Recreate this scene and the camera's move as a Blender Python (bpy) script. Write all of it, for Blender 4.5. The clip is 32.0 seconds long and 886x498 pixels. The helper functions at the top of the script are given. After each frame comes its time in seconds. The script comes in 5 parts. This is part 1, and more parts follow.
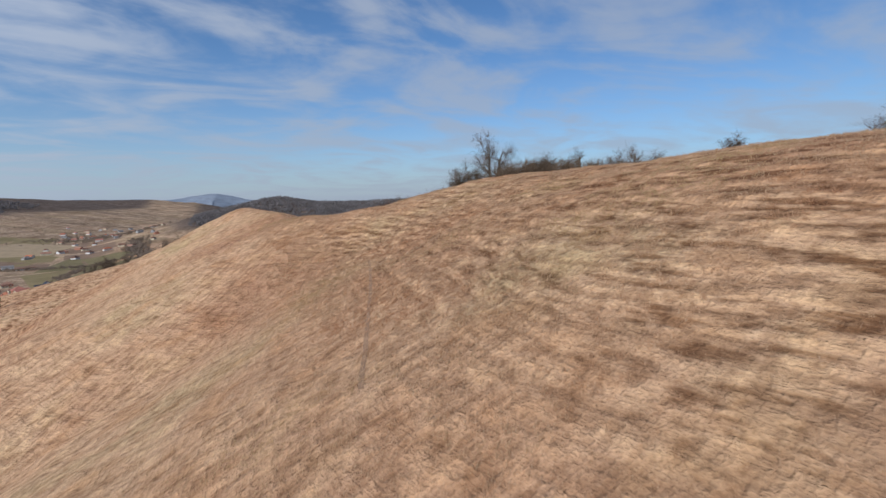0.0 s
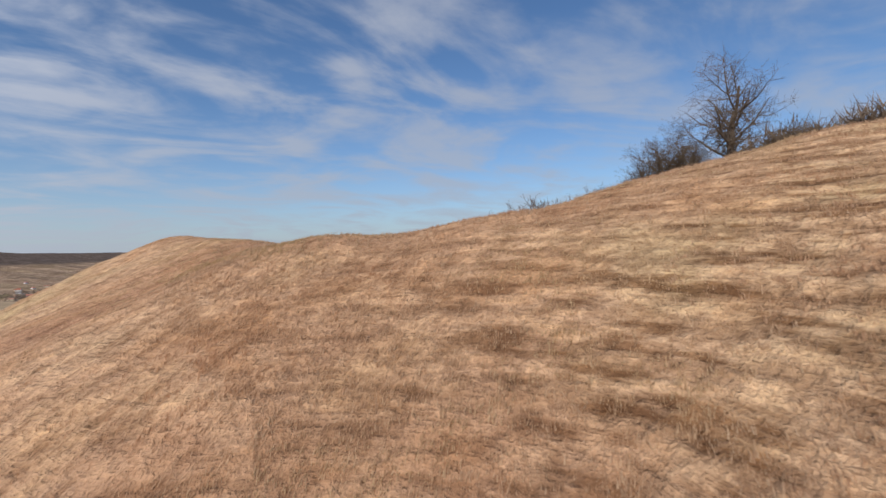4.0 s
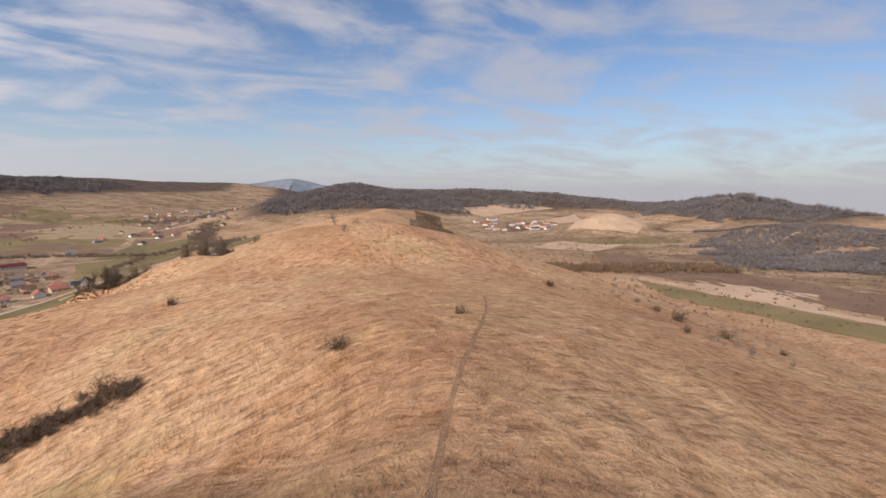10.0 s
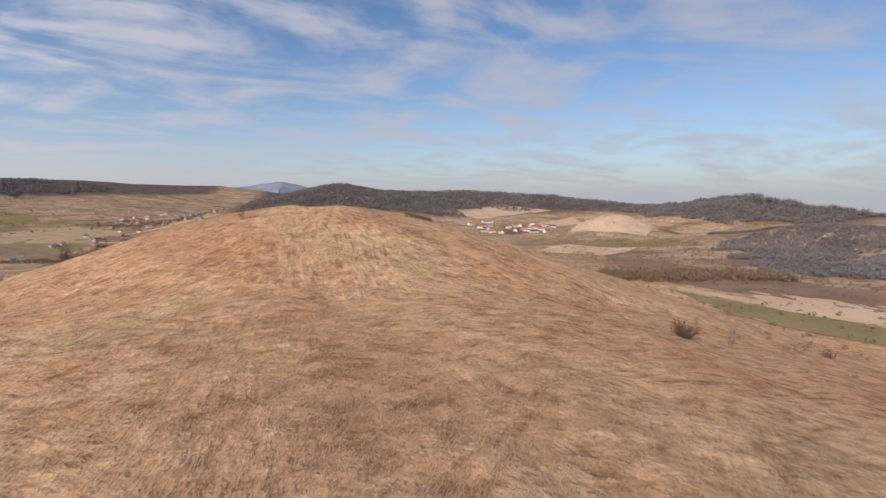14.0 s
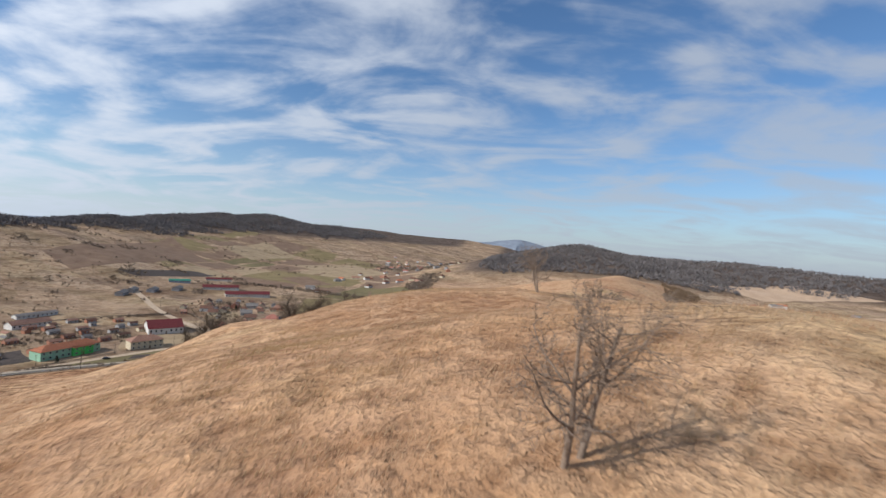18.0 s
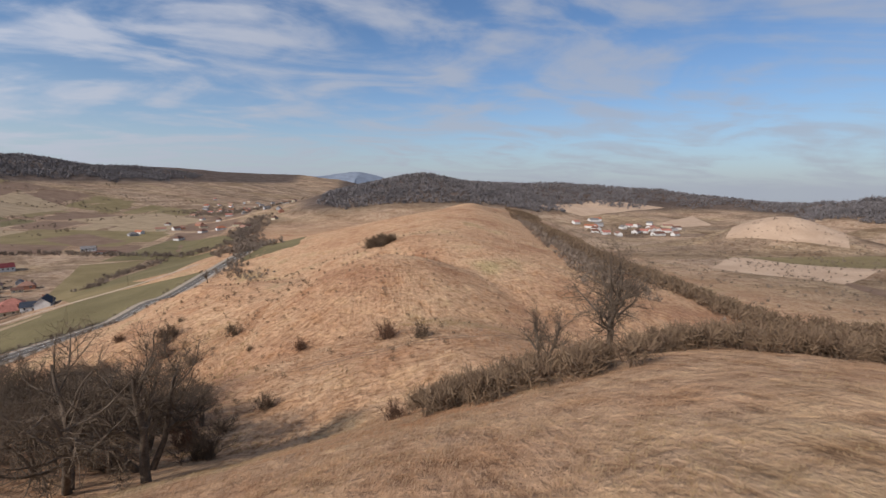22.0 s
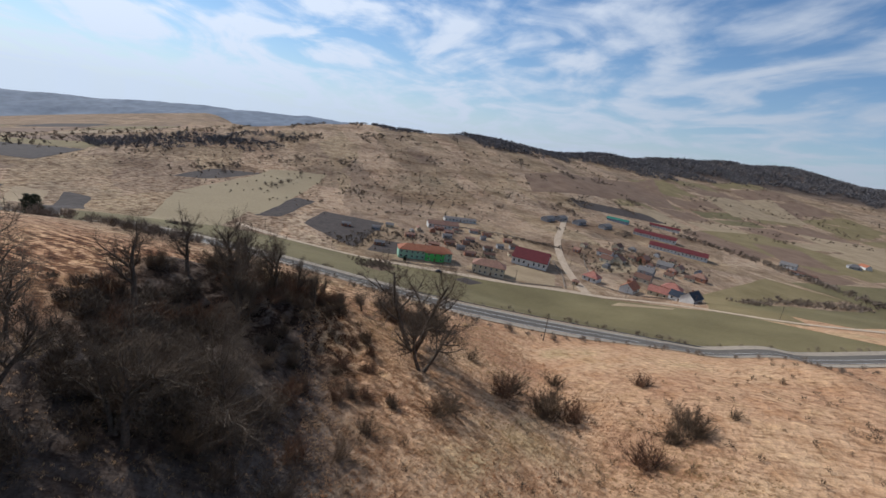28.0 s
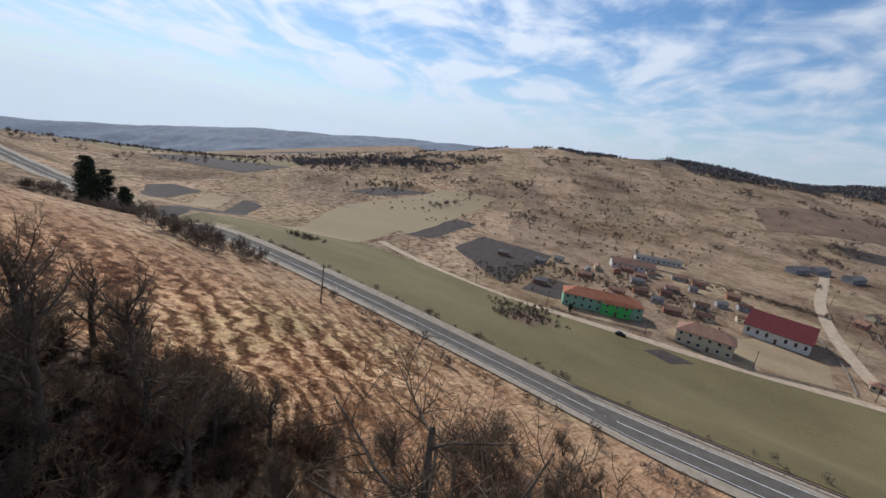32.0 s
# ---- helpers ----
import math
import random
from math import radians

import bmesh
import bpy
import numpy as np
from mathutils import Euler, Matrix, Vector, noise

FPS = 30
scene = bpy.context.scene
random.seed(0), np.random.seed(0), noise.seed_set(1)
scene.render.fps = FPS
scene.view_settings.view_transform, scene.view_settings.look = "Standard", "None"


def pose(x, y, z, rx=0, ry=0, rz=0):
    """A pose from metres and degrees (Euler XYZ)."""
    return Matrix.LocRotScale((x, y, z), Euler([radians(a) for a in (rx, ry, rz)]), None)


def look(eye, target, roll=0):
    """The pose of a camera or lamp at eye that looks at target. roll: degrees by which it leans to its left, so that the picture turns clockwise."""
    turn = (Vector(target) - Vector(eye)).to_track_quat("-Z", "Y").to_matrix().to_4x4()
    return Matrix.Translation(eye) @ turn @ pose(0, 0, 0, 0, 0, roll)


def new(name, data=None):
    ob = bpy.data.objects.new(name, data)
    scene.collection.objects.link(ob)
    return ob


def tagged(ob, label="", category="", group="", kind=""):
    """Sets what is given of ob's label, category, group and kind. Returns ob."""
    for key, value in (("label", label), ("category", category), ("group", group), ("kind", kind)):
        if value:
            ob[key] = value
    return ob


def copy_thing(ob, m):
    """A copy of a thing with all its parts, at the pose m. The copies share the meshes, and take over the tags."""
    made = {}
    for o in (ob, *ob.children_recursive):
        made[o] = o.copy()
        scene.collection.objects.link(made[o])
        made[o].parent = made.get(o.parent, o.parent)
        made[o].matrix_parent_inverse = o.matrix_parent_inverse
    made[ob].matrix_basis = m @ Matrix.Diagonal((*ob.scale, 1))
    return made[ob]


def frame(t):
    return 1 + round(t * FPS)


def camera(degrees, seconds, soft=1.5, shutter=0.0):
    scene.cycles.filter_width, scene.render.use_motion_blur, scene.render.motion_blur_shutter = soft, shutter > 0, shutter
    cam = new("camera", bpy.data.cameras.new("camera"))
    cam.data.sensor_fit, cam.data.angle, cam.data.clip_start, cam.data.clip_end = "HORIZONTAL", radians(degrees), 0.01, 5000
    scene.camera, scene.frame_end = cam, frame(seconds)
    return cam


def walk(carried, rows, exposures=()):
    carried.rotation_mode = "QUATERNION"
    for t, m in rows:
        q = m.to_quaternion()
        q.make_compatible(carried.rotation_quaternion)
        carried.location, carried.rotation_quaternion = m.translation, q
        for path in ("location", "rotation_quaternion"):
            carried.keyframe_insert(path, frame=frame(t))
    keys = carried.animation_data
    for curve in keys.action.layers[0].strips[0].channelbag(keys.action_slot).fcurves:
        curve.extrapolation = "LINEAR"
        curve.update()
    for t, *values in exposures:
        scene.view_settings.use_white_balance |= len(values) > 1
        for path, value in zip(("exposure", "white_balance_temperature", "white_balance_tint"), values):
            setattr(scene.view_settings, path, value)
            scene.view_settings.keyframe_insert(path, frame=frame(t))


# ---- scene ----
cam = camera(90.4, 32.0, soft=1.5, shutter=0.12)
PATH = [
    (0, (-0.01, 0.05, 100.63), (4.513, 8.889, 99.463), -1.27),
    (0.5, (0.15, 9.27, 99.91), (4.875, 18.038, 98.998), -0.89),
    (1, (1.09, 18.09, 99.13), (5.916, 26.815, 98.331), -0.63),
    (1.5, (2.72, 26.77, 98.12), (7.587, 35.475, 97.423), -0.62),
    (2, (4.63, 35.84, 97.17), (9.552, 44.529, 96.601), -0.31),
    (2.5, (6.49, 45.18, 96.41), (11.528, 53.806, 96.000), 0.33),
    (3, (7.85, 53.97, 95.96), (12.987, 62.548, 95.671), 0.39),
    (3.5, (8.84, 61.77, 95.84), (13.943, 70.374, 95.732), -0.78),
    (4, (9.56, 68.54, 95.95), (14.480, 77.241, 95.953), -1.49),
    (4.5, (10.19, 74.46, 96.22), (14.812, 83.323, 96.268), -1.22),
    (5, (10.95, 79.82, 96.60), (15.179, 88.884, 96.690), -0.24),
    (5.5, (12.03, 84.96, 97.06), (15.767, 94.238, 97.257), 0.77),
    (6, (13.46, 90.25, 97.60), (16.589, 99.740, 97.913), 1.11),
    (6.5, (14.94, 96.08, 98.16), (17.247, 105.803, 98.387), 0.43),
    (7, (15.64, 102.48, 98.44), (17.069, 112.379, 98.598), 0.09),
    (7.5, (16.64, 110.09, 99.06), (17.213, 120.070, 99.145), -0.28),
    (8, (17.29, 118.09, 99.87), (17.143, 128.090, 99.842), -0.51),
    (8.5, (17.31, 126.09, 100.94), (16.723, 136.067, 100.726), -0.44),
    (9, (16.77, 133.80, 101.79), (16.490, 143.763, 100.968), -0.07),
    (9.5, (15.85, 141.11, 101.91), (16.782, 150.979, 100.592), 0.19),
    (10, (15.05, 148.41, 101.43), (18.200, 157.797, 100.048), 0.23),
    (10.5, (14.87, 155.62, 100.78), (19.608, 164.281, 99.182), -0.26),
    (11, (15.78, 162.81, 100.17), (21.323, 170.934, 98.361), -0.58),
    (11.5, (17.67, 169.56, 99.67), (23.202, 177.662, 97.733), -0.70),
    (12, (20.62, 176.56, 99.00), (25.923, 184.808, 97.047), -0.81),
    (12.5, (24.04, 183.51, 97.75), (29.012, 191.969, 95.832), -0.86),
    (13, (27.61, 190.53, 96.09), (32.222, 199.207, 94.232), -0.62),
    (13.5, (31.11, 197.89, 94.27), (35.236, 206.850, 92.612), -0.23),
    (14, (34.67, 205.50, 92.64), (37.983, 214.848, 91.358), 0.22),
    (14.5, (38.06, 213.74, 91.34), (40.276, 223.445, 90.445), 0.95),
    (15, (40.36, 222.52, 89.96), (41.452, 232.442, 89.418), 0.60),
    (15.5, (41.33, 231.48, 88.96), (41.268, 241.476, 88.711), 0.85),
    (16, (40.31, 239.86, 88.68), (39.089, 249.780, 88.494), 1.42),
    (16.5, (37.68, 247.68, 89.06), (35.489, 257.437, 88.781), 2.20),
    (17, (34.17, 255.29, 89.88), (31.451, 264.906, 89.524), 3.11),
    (17.5, (30.54, 263.06, 90.85), (27.939, 272.714, 90.556), 3.97),
    (18, (27.30, 271.28, 91.58), (25.539, 281.122, 91.449), 4.35),
    (18.5, (24.23, 279.83, 91.60), (23.825, 289.815, 91.305), 3.34),
    (19, (21.25, 288.35, 91.52), (22.241, 298.283, 90.973), 2.20),
    (19.5, (19.02, 296.36, 91.73), (21.316, 306.057, 90.928), 1.30),
    (20, (17.77, 304.66, 91.61), (20.885, 314.094, 90.480), 0.28),
    (20.5, (17.80, 312.93, 91.76), (21.017, 322.315, 90.513), 0.09),
    (21, (18.64, 320.34, 91.85), (21.760, 329.743, 90.526), -0.02),
    (21.5, (19.98, 327.21, 91.55), (22.649, 336.745, 90.139), 0.35),
    (22, (21.49, 334.15, 90.96), (23.327, 343.869, 89.478), 1.08),
    (22.5, (23.04, 341.23, 90.17), (24.071, 351.056, 88.594), 1.84),
    (23, (24.37, 348.33, 89.27), (24.611, 358.189, 87.603), 2.42),
    (23.5, (24.99, 356.10, 88.09), (24.440, 365.930, 86.365), 3.38),
    (24, (25.41, 363.75, 86.56), (24.064, 373.494, 84.769), 4.16),
    (24.5, (25.63, 371.24, 85.30), (23.557, 380.835, 83.418), 4.99),
    (25, (25.60, 378.78, 84.20), (22.158, 387.988, 82.364), 6.32),
    (25.5, (24.46, 386.57, 83.09), (19.526, 395.081, 81.271), 7.75),
    (26, (21.86, 394.15, 82.05), (15.723, 401.798, 80.097), 8.92),
    (26.5, (18.32, 401.46, 81.26), (11.138, 408.096, 79.181), 10.11),
    (27, (14.15, 408.35, 80.81), (6.150, 413.923, 78.594), 10.51),
    (27.5, (9.40, 414.75, 80.58), (0.793, 419.244, 78.215), 10.17),
    (28, (4.05, 420.59, 80.38), (-5.005, 424.014, 77.865), 9.56),
    (28.5, (-1.97, 425.86, 80.01), (-11.318, 428.230, 77.363), 9.22),
    (29, (-8.68, 430.49, 79.28), (-18.184, 432.007, 76.570), 9.27),
    (29.5, (-16.00, 434.45, 78.19), (-25.544, 435.658, 75.467), 9.02),
    (30, (-23.85, 437.65, 76.70), (-33.425, 438.581, 73.983), 8.93),
    (30.5, (-32.11, 440.07, 74.79), (-41.715, 440.709, 72.097), 8.85),
    (31, (-40.81, 441.74, 72.47), (-50.441, 442.122, 69.803), 9.00),
    (31.5, (-49.98, 442.86, 69.86), (-59.633, 442.862, 67.269), 9.06),
    (32, (-59.32, 443.44, 67.14), (-68.988, 442.833, 64.658), 8.96),
]
walk(cam, [(t, look(eye, target, roll)) for t, eye, target, roll in PATH],
     [(0, -0.07, 5950, 10), (3.5, 0.0, 6250, 12), (6, 0.05, 6900, 15), (7, 0.2, 7000, 16), (9, 0.2, 7200, 19), (14, 0.18, 6900, 17), (17.5, 0.2, 6350, 9), (18.5, 0.12, 6350, 10), (20, -0.03, 6500, 14), (22.5, 0.0, 6500, 14), (25, 0.07, 6150, 11), (28.5, -0.1, 6050, 9), (32, -0.1, 6100, 9)])

# ---- sky and sun ----
SUN_TURN, SUN_RISE = 125.0, 35.0     # degrees to the left of +y, degrees over the horizon
to_sun = Vector((-math.sin(radians(SUN_TURN)) * math.cos(radians(SUN_RISE)),
                 math.cos(radians(SUN_TURN)) * math.cos(radians(SUN_RISE)), math.sin(radians(SUN_RISE))))
sun = new("sun", bpy.data.lights.new("sun", "SUN"))
sun.data.energy, sun.data.angle, sun.data.color = 4.1, radians(0.6), (1.0, 0.94, 0.87)
sun.matrix_world = look((0, 0, 400), Vector((0, 0, 400)) - to_sun)

world = bpy.data.worlds.new("sky")
scene.world = world
world.use_nodes = True
wn, wl = world.node_tree.nodes, world.node_tree.links
wn.clear()


def wnode(kind, **values):
    n = wn.new(kind)
    for key, value in values.items():
        n.inputs[key].default_value = value
    return n


sky = wn.new("ShaderNodeTexSky")
sky.sky_type, sky.sun_disc = "NISHITA", False
sky.sun_elevation, sky.sun_rotation = radians(SUN_RISE), radians(-SUN_TURN)
sky.air_density, sky.dust_density, sky.ozone_density = 1.0, 0.2, 3.0
wco = wn.new("ShaderNodeTexCoord")
wsep = wn.new("ShaderNodeSeparateXYZ")
wl.new(wco.outputs["Generated"], wsep.inputs[0])


def wmath(op, a, b=None, clamp=False):
    n = wn.new("ShaderNodeMath")
    n.operation, n.use_clamp = op, clamp
    for k, v in enumerate((a, b)):
        if v is None:
            continue
        if isinstance(v, (int, float)):
            n.inputs[k].default_value = v
        else:
            wl.new(v, n.inputs[k])
    return n.outputs[0]


# a sheet of high cloud: the way to the sky laid on a plane overhead
lift = wmath("ADD", wmath("MAXIMUM", wsep.outputs[2], 0.0), 0.16)
wcom = wn.new("ShaderNodeCombineXYZ")
wl.new(wmath("DIVIDE", wsep.outputs[0], lift), wcom.inputs[0])
wl.new(wmath("DIVIDE", wsep.outputs[1], lift), wcom.inputs[1])
wmap = wn.new("ShaderNodeMapping")
wmap.inputs["Rotation"].default_value = (0, 0, radians(35))
wmap.inputs["Scale"].default_value = (0.9, 1.3, 1.0)
wl.new(wcom.outputs[0], wmap.inputs[0])
streak = wnode("ShaderNodeTexNoise", Scale=1.0, Detail=6.0, Roughness=0.52, Distortion=1.6)
wl.new(wmap.outputs[0], streak.inputs["Vector"])
puff = wnode("ShaderNodeTexNoise", Scale=3.6, Detail=5.0, Roughness=0.55, Distortion=0.3)
wl.new(wmap.outputs[0], puff.inputs["Vector"])
mixed = wmath("ADD", wmath("MULTIPLY", streak.outputs[0], 0.72), wmath("MULTIPLY", puff.outputs[0], 0.28))
ramp = wn.new("ShaderNodeMapRange")
ramp.interpolation_type = "SMOOTHSTEP"
ramp.inputs["From Min"].default_value, ramp.inputs["From Max"].default_value = 0.40, 0.64
wl.new(mixed, ramp.inputs["Value"])
# thin cloud is brighter towards the sun
wdot = wn.new("ShaderNodeVectorMath")
wdot.operation = "DOT_PRODUCT"
wdot.inputs[1].default_value = to_sun
wl.new(wco.outputs["Generated"], wdot.inputs[0])
glow = wmath("ADD", 0.62, wmath("MULTIPLY", wmath("POWER", wmath("MULTIPLY", wmath("ADD", wdot.outputs["Value"], 1.0), 0.5, True), 2.0), 0.9))
# and thins out on the side away from it
side = wmath("MULTIPLY", wmath("ADD", wdot.outputs["Value"], 1.0), 0.5, True)
cover = wmath("MULTIPLY", ramp.outputs[0], wmath("ADD", 0.56, wmath("MULTIPLY", side, 0.62)), True)
cloud = wn.new("ShaderNodeMix")
cloud.data_type = "RGBA"
lit = wn.new("ShaderNodeVectorMath")
lit.operation = "SCALE"
lit.inputs[0].default_value = (6.0, 6.5, 7.4)
wl.new(glow, lit.inputs["Scale"])
wl.new(lit.outputs[0], cloud.inputs["B"])
wl.new(cover, cloud.inputs["Factor"])
deep = wn.new("ShaderNodeMix")
deep.data_type, deep.blend_type = "RGBA", "MULTIPLY"
deep.inputs["Factor"].default_value = 1.0
deep.inputs["B"].default_value = (0.70, 0.87, 1.0, 1)
wl.new(sky.outputs[0], deep.inputs["A"])
wl.new(deep.outputs["Result"], cloud.inputs["A"])
haze_amount = wmath("POWER", wmath("SUBTRACT", 1.0, wmath("MINIMUM", wmath("MAXIMUM", wsep.outputs[2], 0.0), 1.0)), 9.0)
haze = wn.new("ShaderNodeMix")
haze.data_type = "RGBA"
pale = wn.new("ShaderNodeVectorMath")
pale.operation = "SCALE"
pale.inputs[0].default_value = (5.7, 6.4, 7.4)
wl.new(wmath("ADD", wmath("MULTIPLY", glow, 0.75), 0.14), pale.inputs["Scale"])
wl.new(pale.outputs[0], haze.inputs["B"])
wl.new(wmath("MULTIPLY", haze_amount, 0.93), haze.inputs["Factor"])
wl.new(cloud.outputs["Result"], haze.inputs["A"])
wback = wnode("ShaderNodeBackground", Strength=0.104)
wl.new(haze.outputs["Result"], wback.inputs["Color"])
wout = wn.new("ShaderNodeOutputWorld")
wl.new(wback.outputs[0], wout.inputs[0])


# ---- materials ----
def material(name, rough=0.9, spec=0.2):
    m = bpy.data.materials.new(name)
    m.use_nodes = True
    b = m.node_tree.nodes["Principled BSDF"]
    b.inputs["Roughness"].default_value = rough
    b.inputs["Specular IOR Level"].default_value = spec
    return m, m.node_tree.nodes, m.node_tree.links, b


def noise_node(nodes, links, scale, detail=4.0, rough=0.55, stretch=None, turn=(0, 0, 0)):
    co = nodes.new("ShaderNodeTexCoord")
    n = nodes.new("ShaderNodeTexNoise")
    n.inputs["Scale"].default_value, n.inputs["Detail"].default_value, n.inputs["Roughness"].default_value = scale, detail, rough
    mp = nodes.new("ShaderNodeMapping")
    mp.inputs["Scale"].default_value = stretch or (1, 1, 1)
    mp.inputs["Rotation"].default_value = turn
    links.new(co.outputs["Object"], mp.inputs[0])
    links.new(mp.outputs[0], n.inputs["Vector"])
    return n.outputs[0]


def ramp_node(nodes, links, fac, stops):
    r = nodes.new("ShaderNodeValToRGB")
    e = r.color_ramp.elements
    while len(e) < len(stops):
        e.new(0.5)
    for k, (p, c) in enumerate(stops):
        e[k].position, e[k].color = p, (*c, 1)
    links.new(fac, r.inputs[0])
    return r.outputs[0]


def mix_node(nodes, links, fac, a, b, blend="MIX"):
    m = nodes.new("ShaderNodeMix")
    m.data_type, m.blend_type = "RGBA", blend
    for key, v in (("Factor", fac), ("A", a), ("B", b)):
        if isinstance(v, (int, float)):
            m.inputs[key].default_value = v
        elif isinstance(v, tuple):
            m.inputs[key].default_value = (*v, 1)
        else:
            links.new(v, m.inputs[key])
    return m.outputs["Result"]


def two_tone(name, dark, light, scale, fine=None, rough=0.9, bump=0.0, spec=0.2, low=0.35, high=0.65):
    m, n, l, b = material(name, rough, spec)
    f = noise_node(n, l, scale, 5)
    c = ramp_node(n, l, f, [(low, dark), (high, light)])
    if fine:
        g = noise_node(n, l, fine, 3)
        c = mix_node(n, l, 0.35, c, ramp_node(n, l, g, [(0.3, tuple(v * 0.6 for v in dark)), (0.7, tuple(min(1, v * 1.25) for v in light))]))
        if bump:
            bp = n.new("ShaderNodeBump")
            bp.inputs["Strength"].default_value, bp.inputs["Distance"].default_value = bump, 1.0 / fine
            l.new(g, bp.inputs["Height"])
            l.new(bp.outputs[0], b.inputs["Normal"])
    l.new(c, b.inputs["Base Color"])
    return m


# ---- the shape of the land ----
RIDGE = [
    (72.5, -93.1, 114.2, 0.420, 0.400, 24.8), (51.5, 19.4, 105.0, 0.494, 0.387, 16.2), (63.0, 79.4, 105.1, 0.573, 0.420, 21.2),
    (19.4, 102.2, 97.1, 0.425, 0.420, 3.1), (8.1, 143.6, 98.2, 0.563, 0.53, 4.5), (24.7, 169.1, 88.8, 0.478, 0.272, 3.5),
    (36.1, 256.8, 82.2, 0.265, 0.352, 50.4), (38.5, 286.6, 89.8, 0.445, 0.365, 23.8), (46.8, 335.3, 74.9, 0.501, 0.362, 12.0),
    (40.7, 405.3, 61.9, 0.324, 0.347, 11.1), (40.8, 460.6, 53.7, 0.337, 0.365, 20.0), (56.9, 538.5, 65.7, 0.476, 0.264, 34.5),
    (105.4, 682.3, 69.5, 0.243, 0.396, 33.7), (148.4, 842.6, 67.4, 0.365, 0.569, 11.4), (206.7, 927.6, 56.3, 0.360, 0.323, 26.6),
    (232.5, 1054.0, 15.5, 0.300, 0.300, 31.0),
]
# side spurs that leave the ridge towards the valley
SPUR_A = [
    (32.0, 485.4, 65.6, 0.393, 0.400, 15.9), (-12.5, 515.8, 49.1, 0.367, 0.276, 18.9), (-41.9, 530.4, 46.0, 0.464, 0.477, 2.5),
    (-91.3, 544.0, 20.6, 0.400, 0.404, 8.1),
]
SPUR_B = [
    (26.9, 320.3, 86.9, 0.356, 0.327, 33.7), (-23.8, 357.1, 71.6, 0.495, 0.439, 9.1), (-78.1, 400.2, 51.5, 0.769, 0.45, 7.5),
    (-116.2, 393.0, 30.2, 0.431, 0.406, 17.1),
]
# chains of far hills
CHAIN_W = [
    (-1562.5, -1875.0, -260.0, 0.200, 0.200, 80.0), (-1375.0, -875.0, -150.0, 0.200, 0.200, 80.0), (-1162.5, -62.5, -60.0, 0.200, 0.200, 80.0),
    (-950.0, 312.5, -2.4, 0.200, 0.200, 60.0), (-833.8, 553.8, 70.0, 0.200, 0.200, 40.0), (-900.0, 800.0, 81.0, 0.200, 0.200, 60.0),
    (-1000.0, 1100.0, 72.0, 0.200, 0.200, 60.0), (-1050.0, 1270.0, 92.0, 0.200, 0.200, 50.0), (-1100.0, 1437.5, 88.0, 0.200, 0.200, 60.0),
    (-1145.0, 1650.0, 118.0, 0.200, 0.200, 50.0), (-1165.0, 1760.0, 108.0, 0.200, 0.200, 50.0), (-1175.0, 1875.0, 138.0, 0.200, 0.200, 50.0),
    (-1160.0, 2010.0, 128.0, 0.200, 0.200, 50.0), (-1150.0, 2130.0, 155.0, 0.200, 0.200, 60.0), (-1125.0, 2375.0, 131.0, 0.200, 0.200, 60.0),
    (-900.0, 2750.0, 141.0, 0.200, 0.200, 60.0), (-700.0, 3125.0, 128.0, 0.200, 0.200, 60.0), (-400.0, 3370.0, 126.0, 0.200, 0.200, 60.0),
    (-150.0, 3550.0, 104.0, 0.250, 0.250, 40.0),
]
CHAIN_N = [
    (-75.0, 1775.0, 17.3, 0.200, 0.220, 50.0), (40.0, 1500.0, 74.0, 0.250, 0.250, 40.0), (165.0, 1375.0, 107.0, 0.260, 0.260, 40.0),
    (290.0, 1420.0, 90.0, 0.220, 0.220, 50.0), (412.5, 1475.0, 88.0, 0.220, 0.220, 60.0), (560.0, 1540.0, 92.0, 0.220, 0.220, 60.0),
    (700.0, 1575.0, 87.0, 0.220, 0.220, 60.0), (860.0, 1520.0, 80.0, 0.220, 0.220, 60.0), (1000.0, 1437.5, 62.0, 0.220, 0.220, 60.0),
    (1040.0, 1250.0, 52.0, 0.220, 0.220, 50.0), (1037.5, 1062.5, 64.0, 0.220, 0.220, 50.0), (1010.0, 915.0, 77.0, 0.220, 0.220, 45.0),
    (1000.0, 775.0, 56.0, 0.220, 0.220, 45.0), (1060.0, 650.0, 50.0, 0.200, 0.200, 40.0), (1125.0, 525.0, 42.0, 0.200, 0.200, 40.0),
    (1250.0, 340.0, 12.0, 0.180, 0.180, 60.0), (1375.0, 187.5, -14.0, 0.180, 0.180, 60.0), (1500.0, -100.0, -40.0, 0.180, 0.180, 60.0),
]
# a lower scrubby hill before the eastern range
CHAIN_E = [
    (590.0, 660.0, 34.0, 0.260, 0.200, 40.0), (640.0, 540.0, 52.0, 0.280, 0.200, 35.0), (705.0, 430.0, 50.0, 0.260, 0.200, 35.0),
    (790.0, 330.0, 46.0, 0.250, 0.200, 40.0), (840.0, 210.0, 36.0, 0.240, 0.200, 45.0),
]
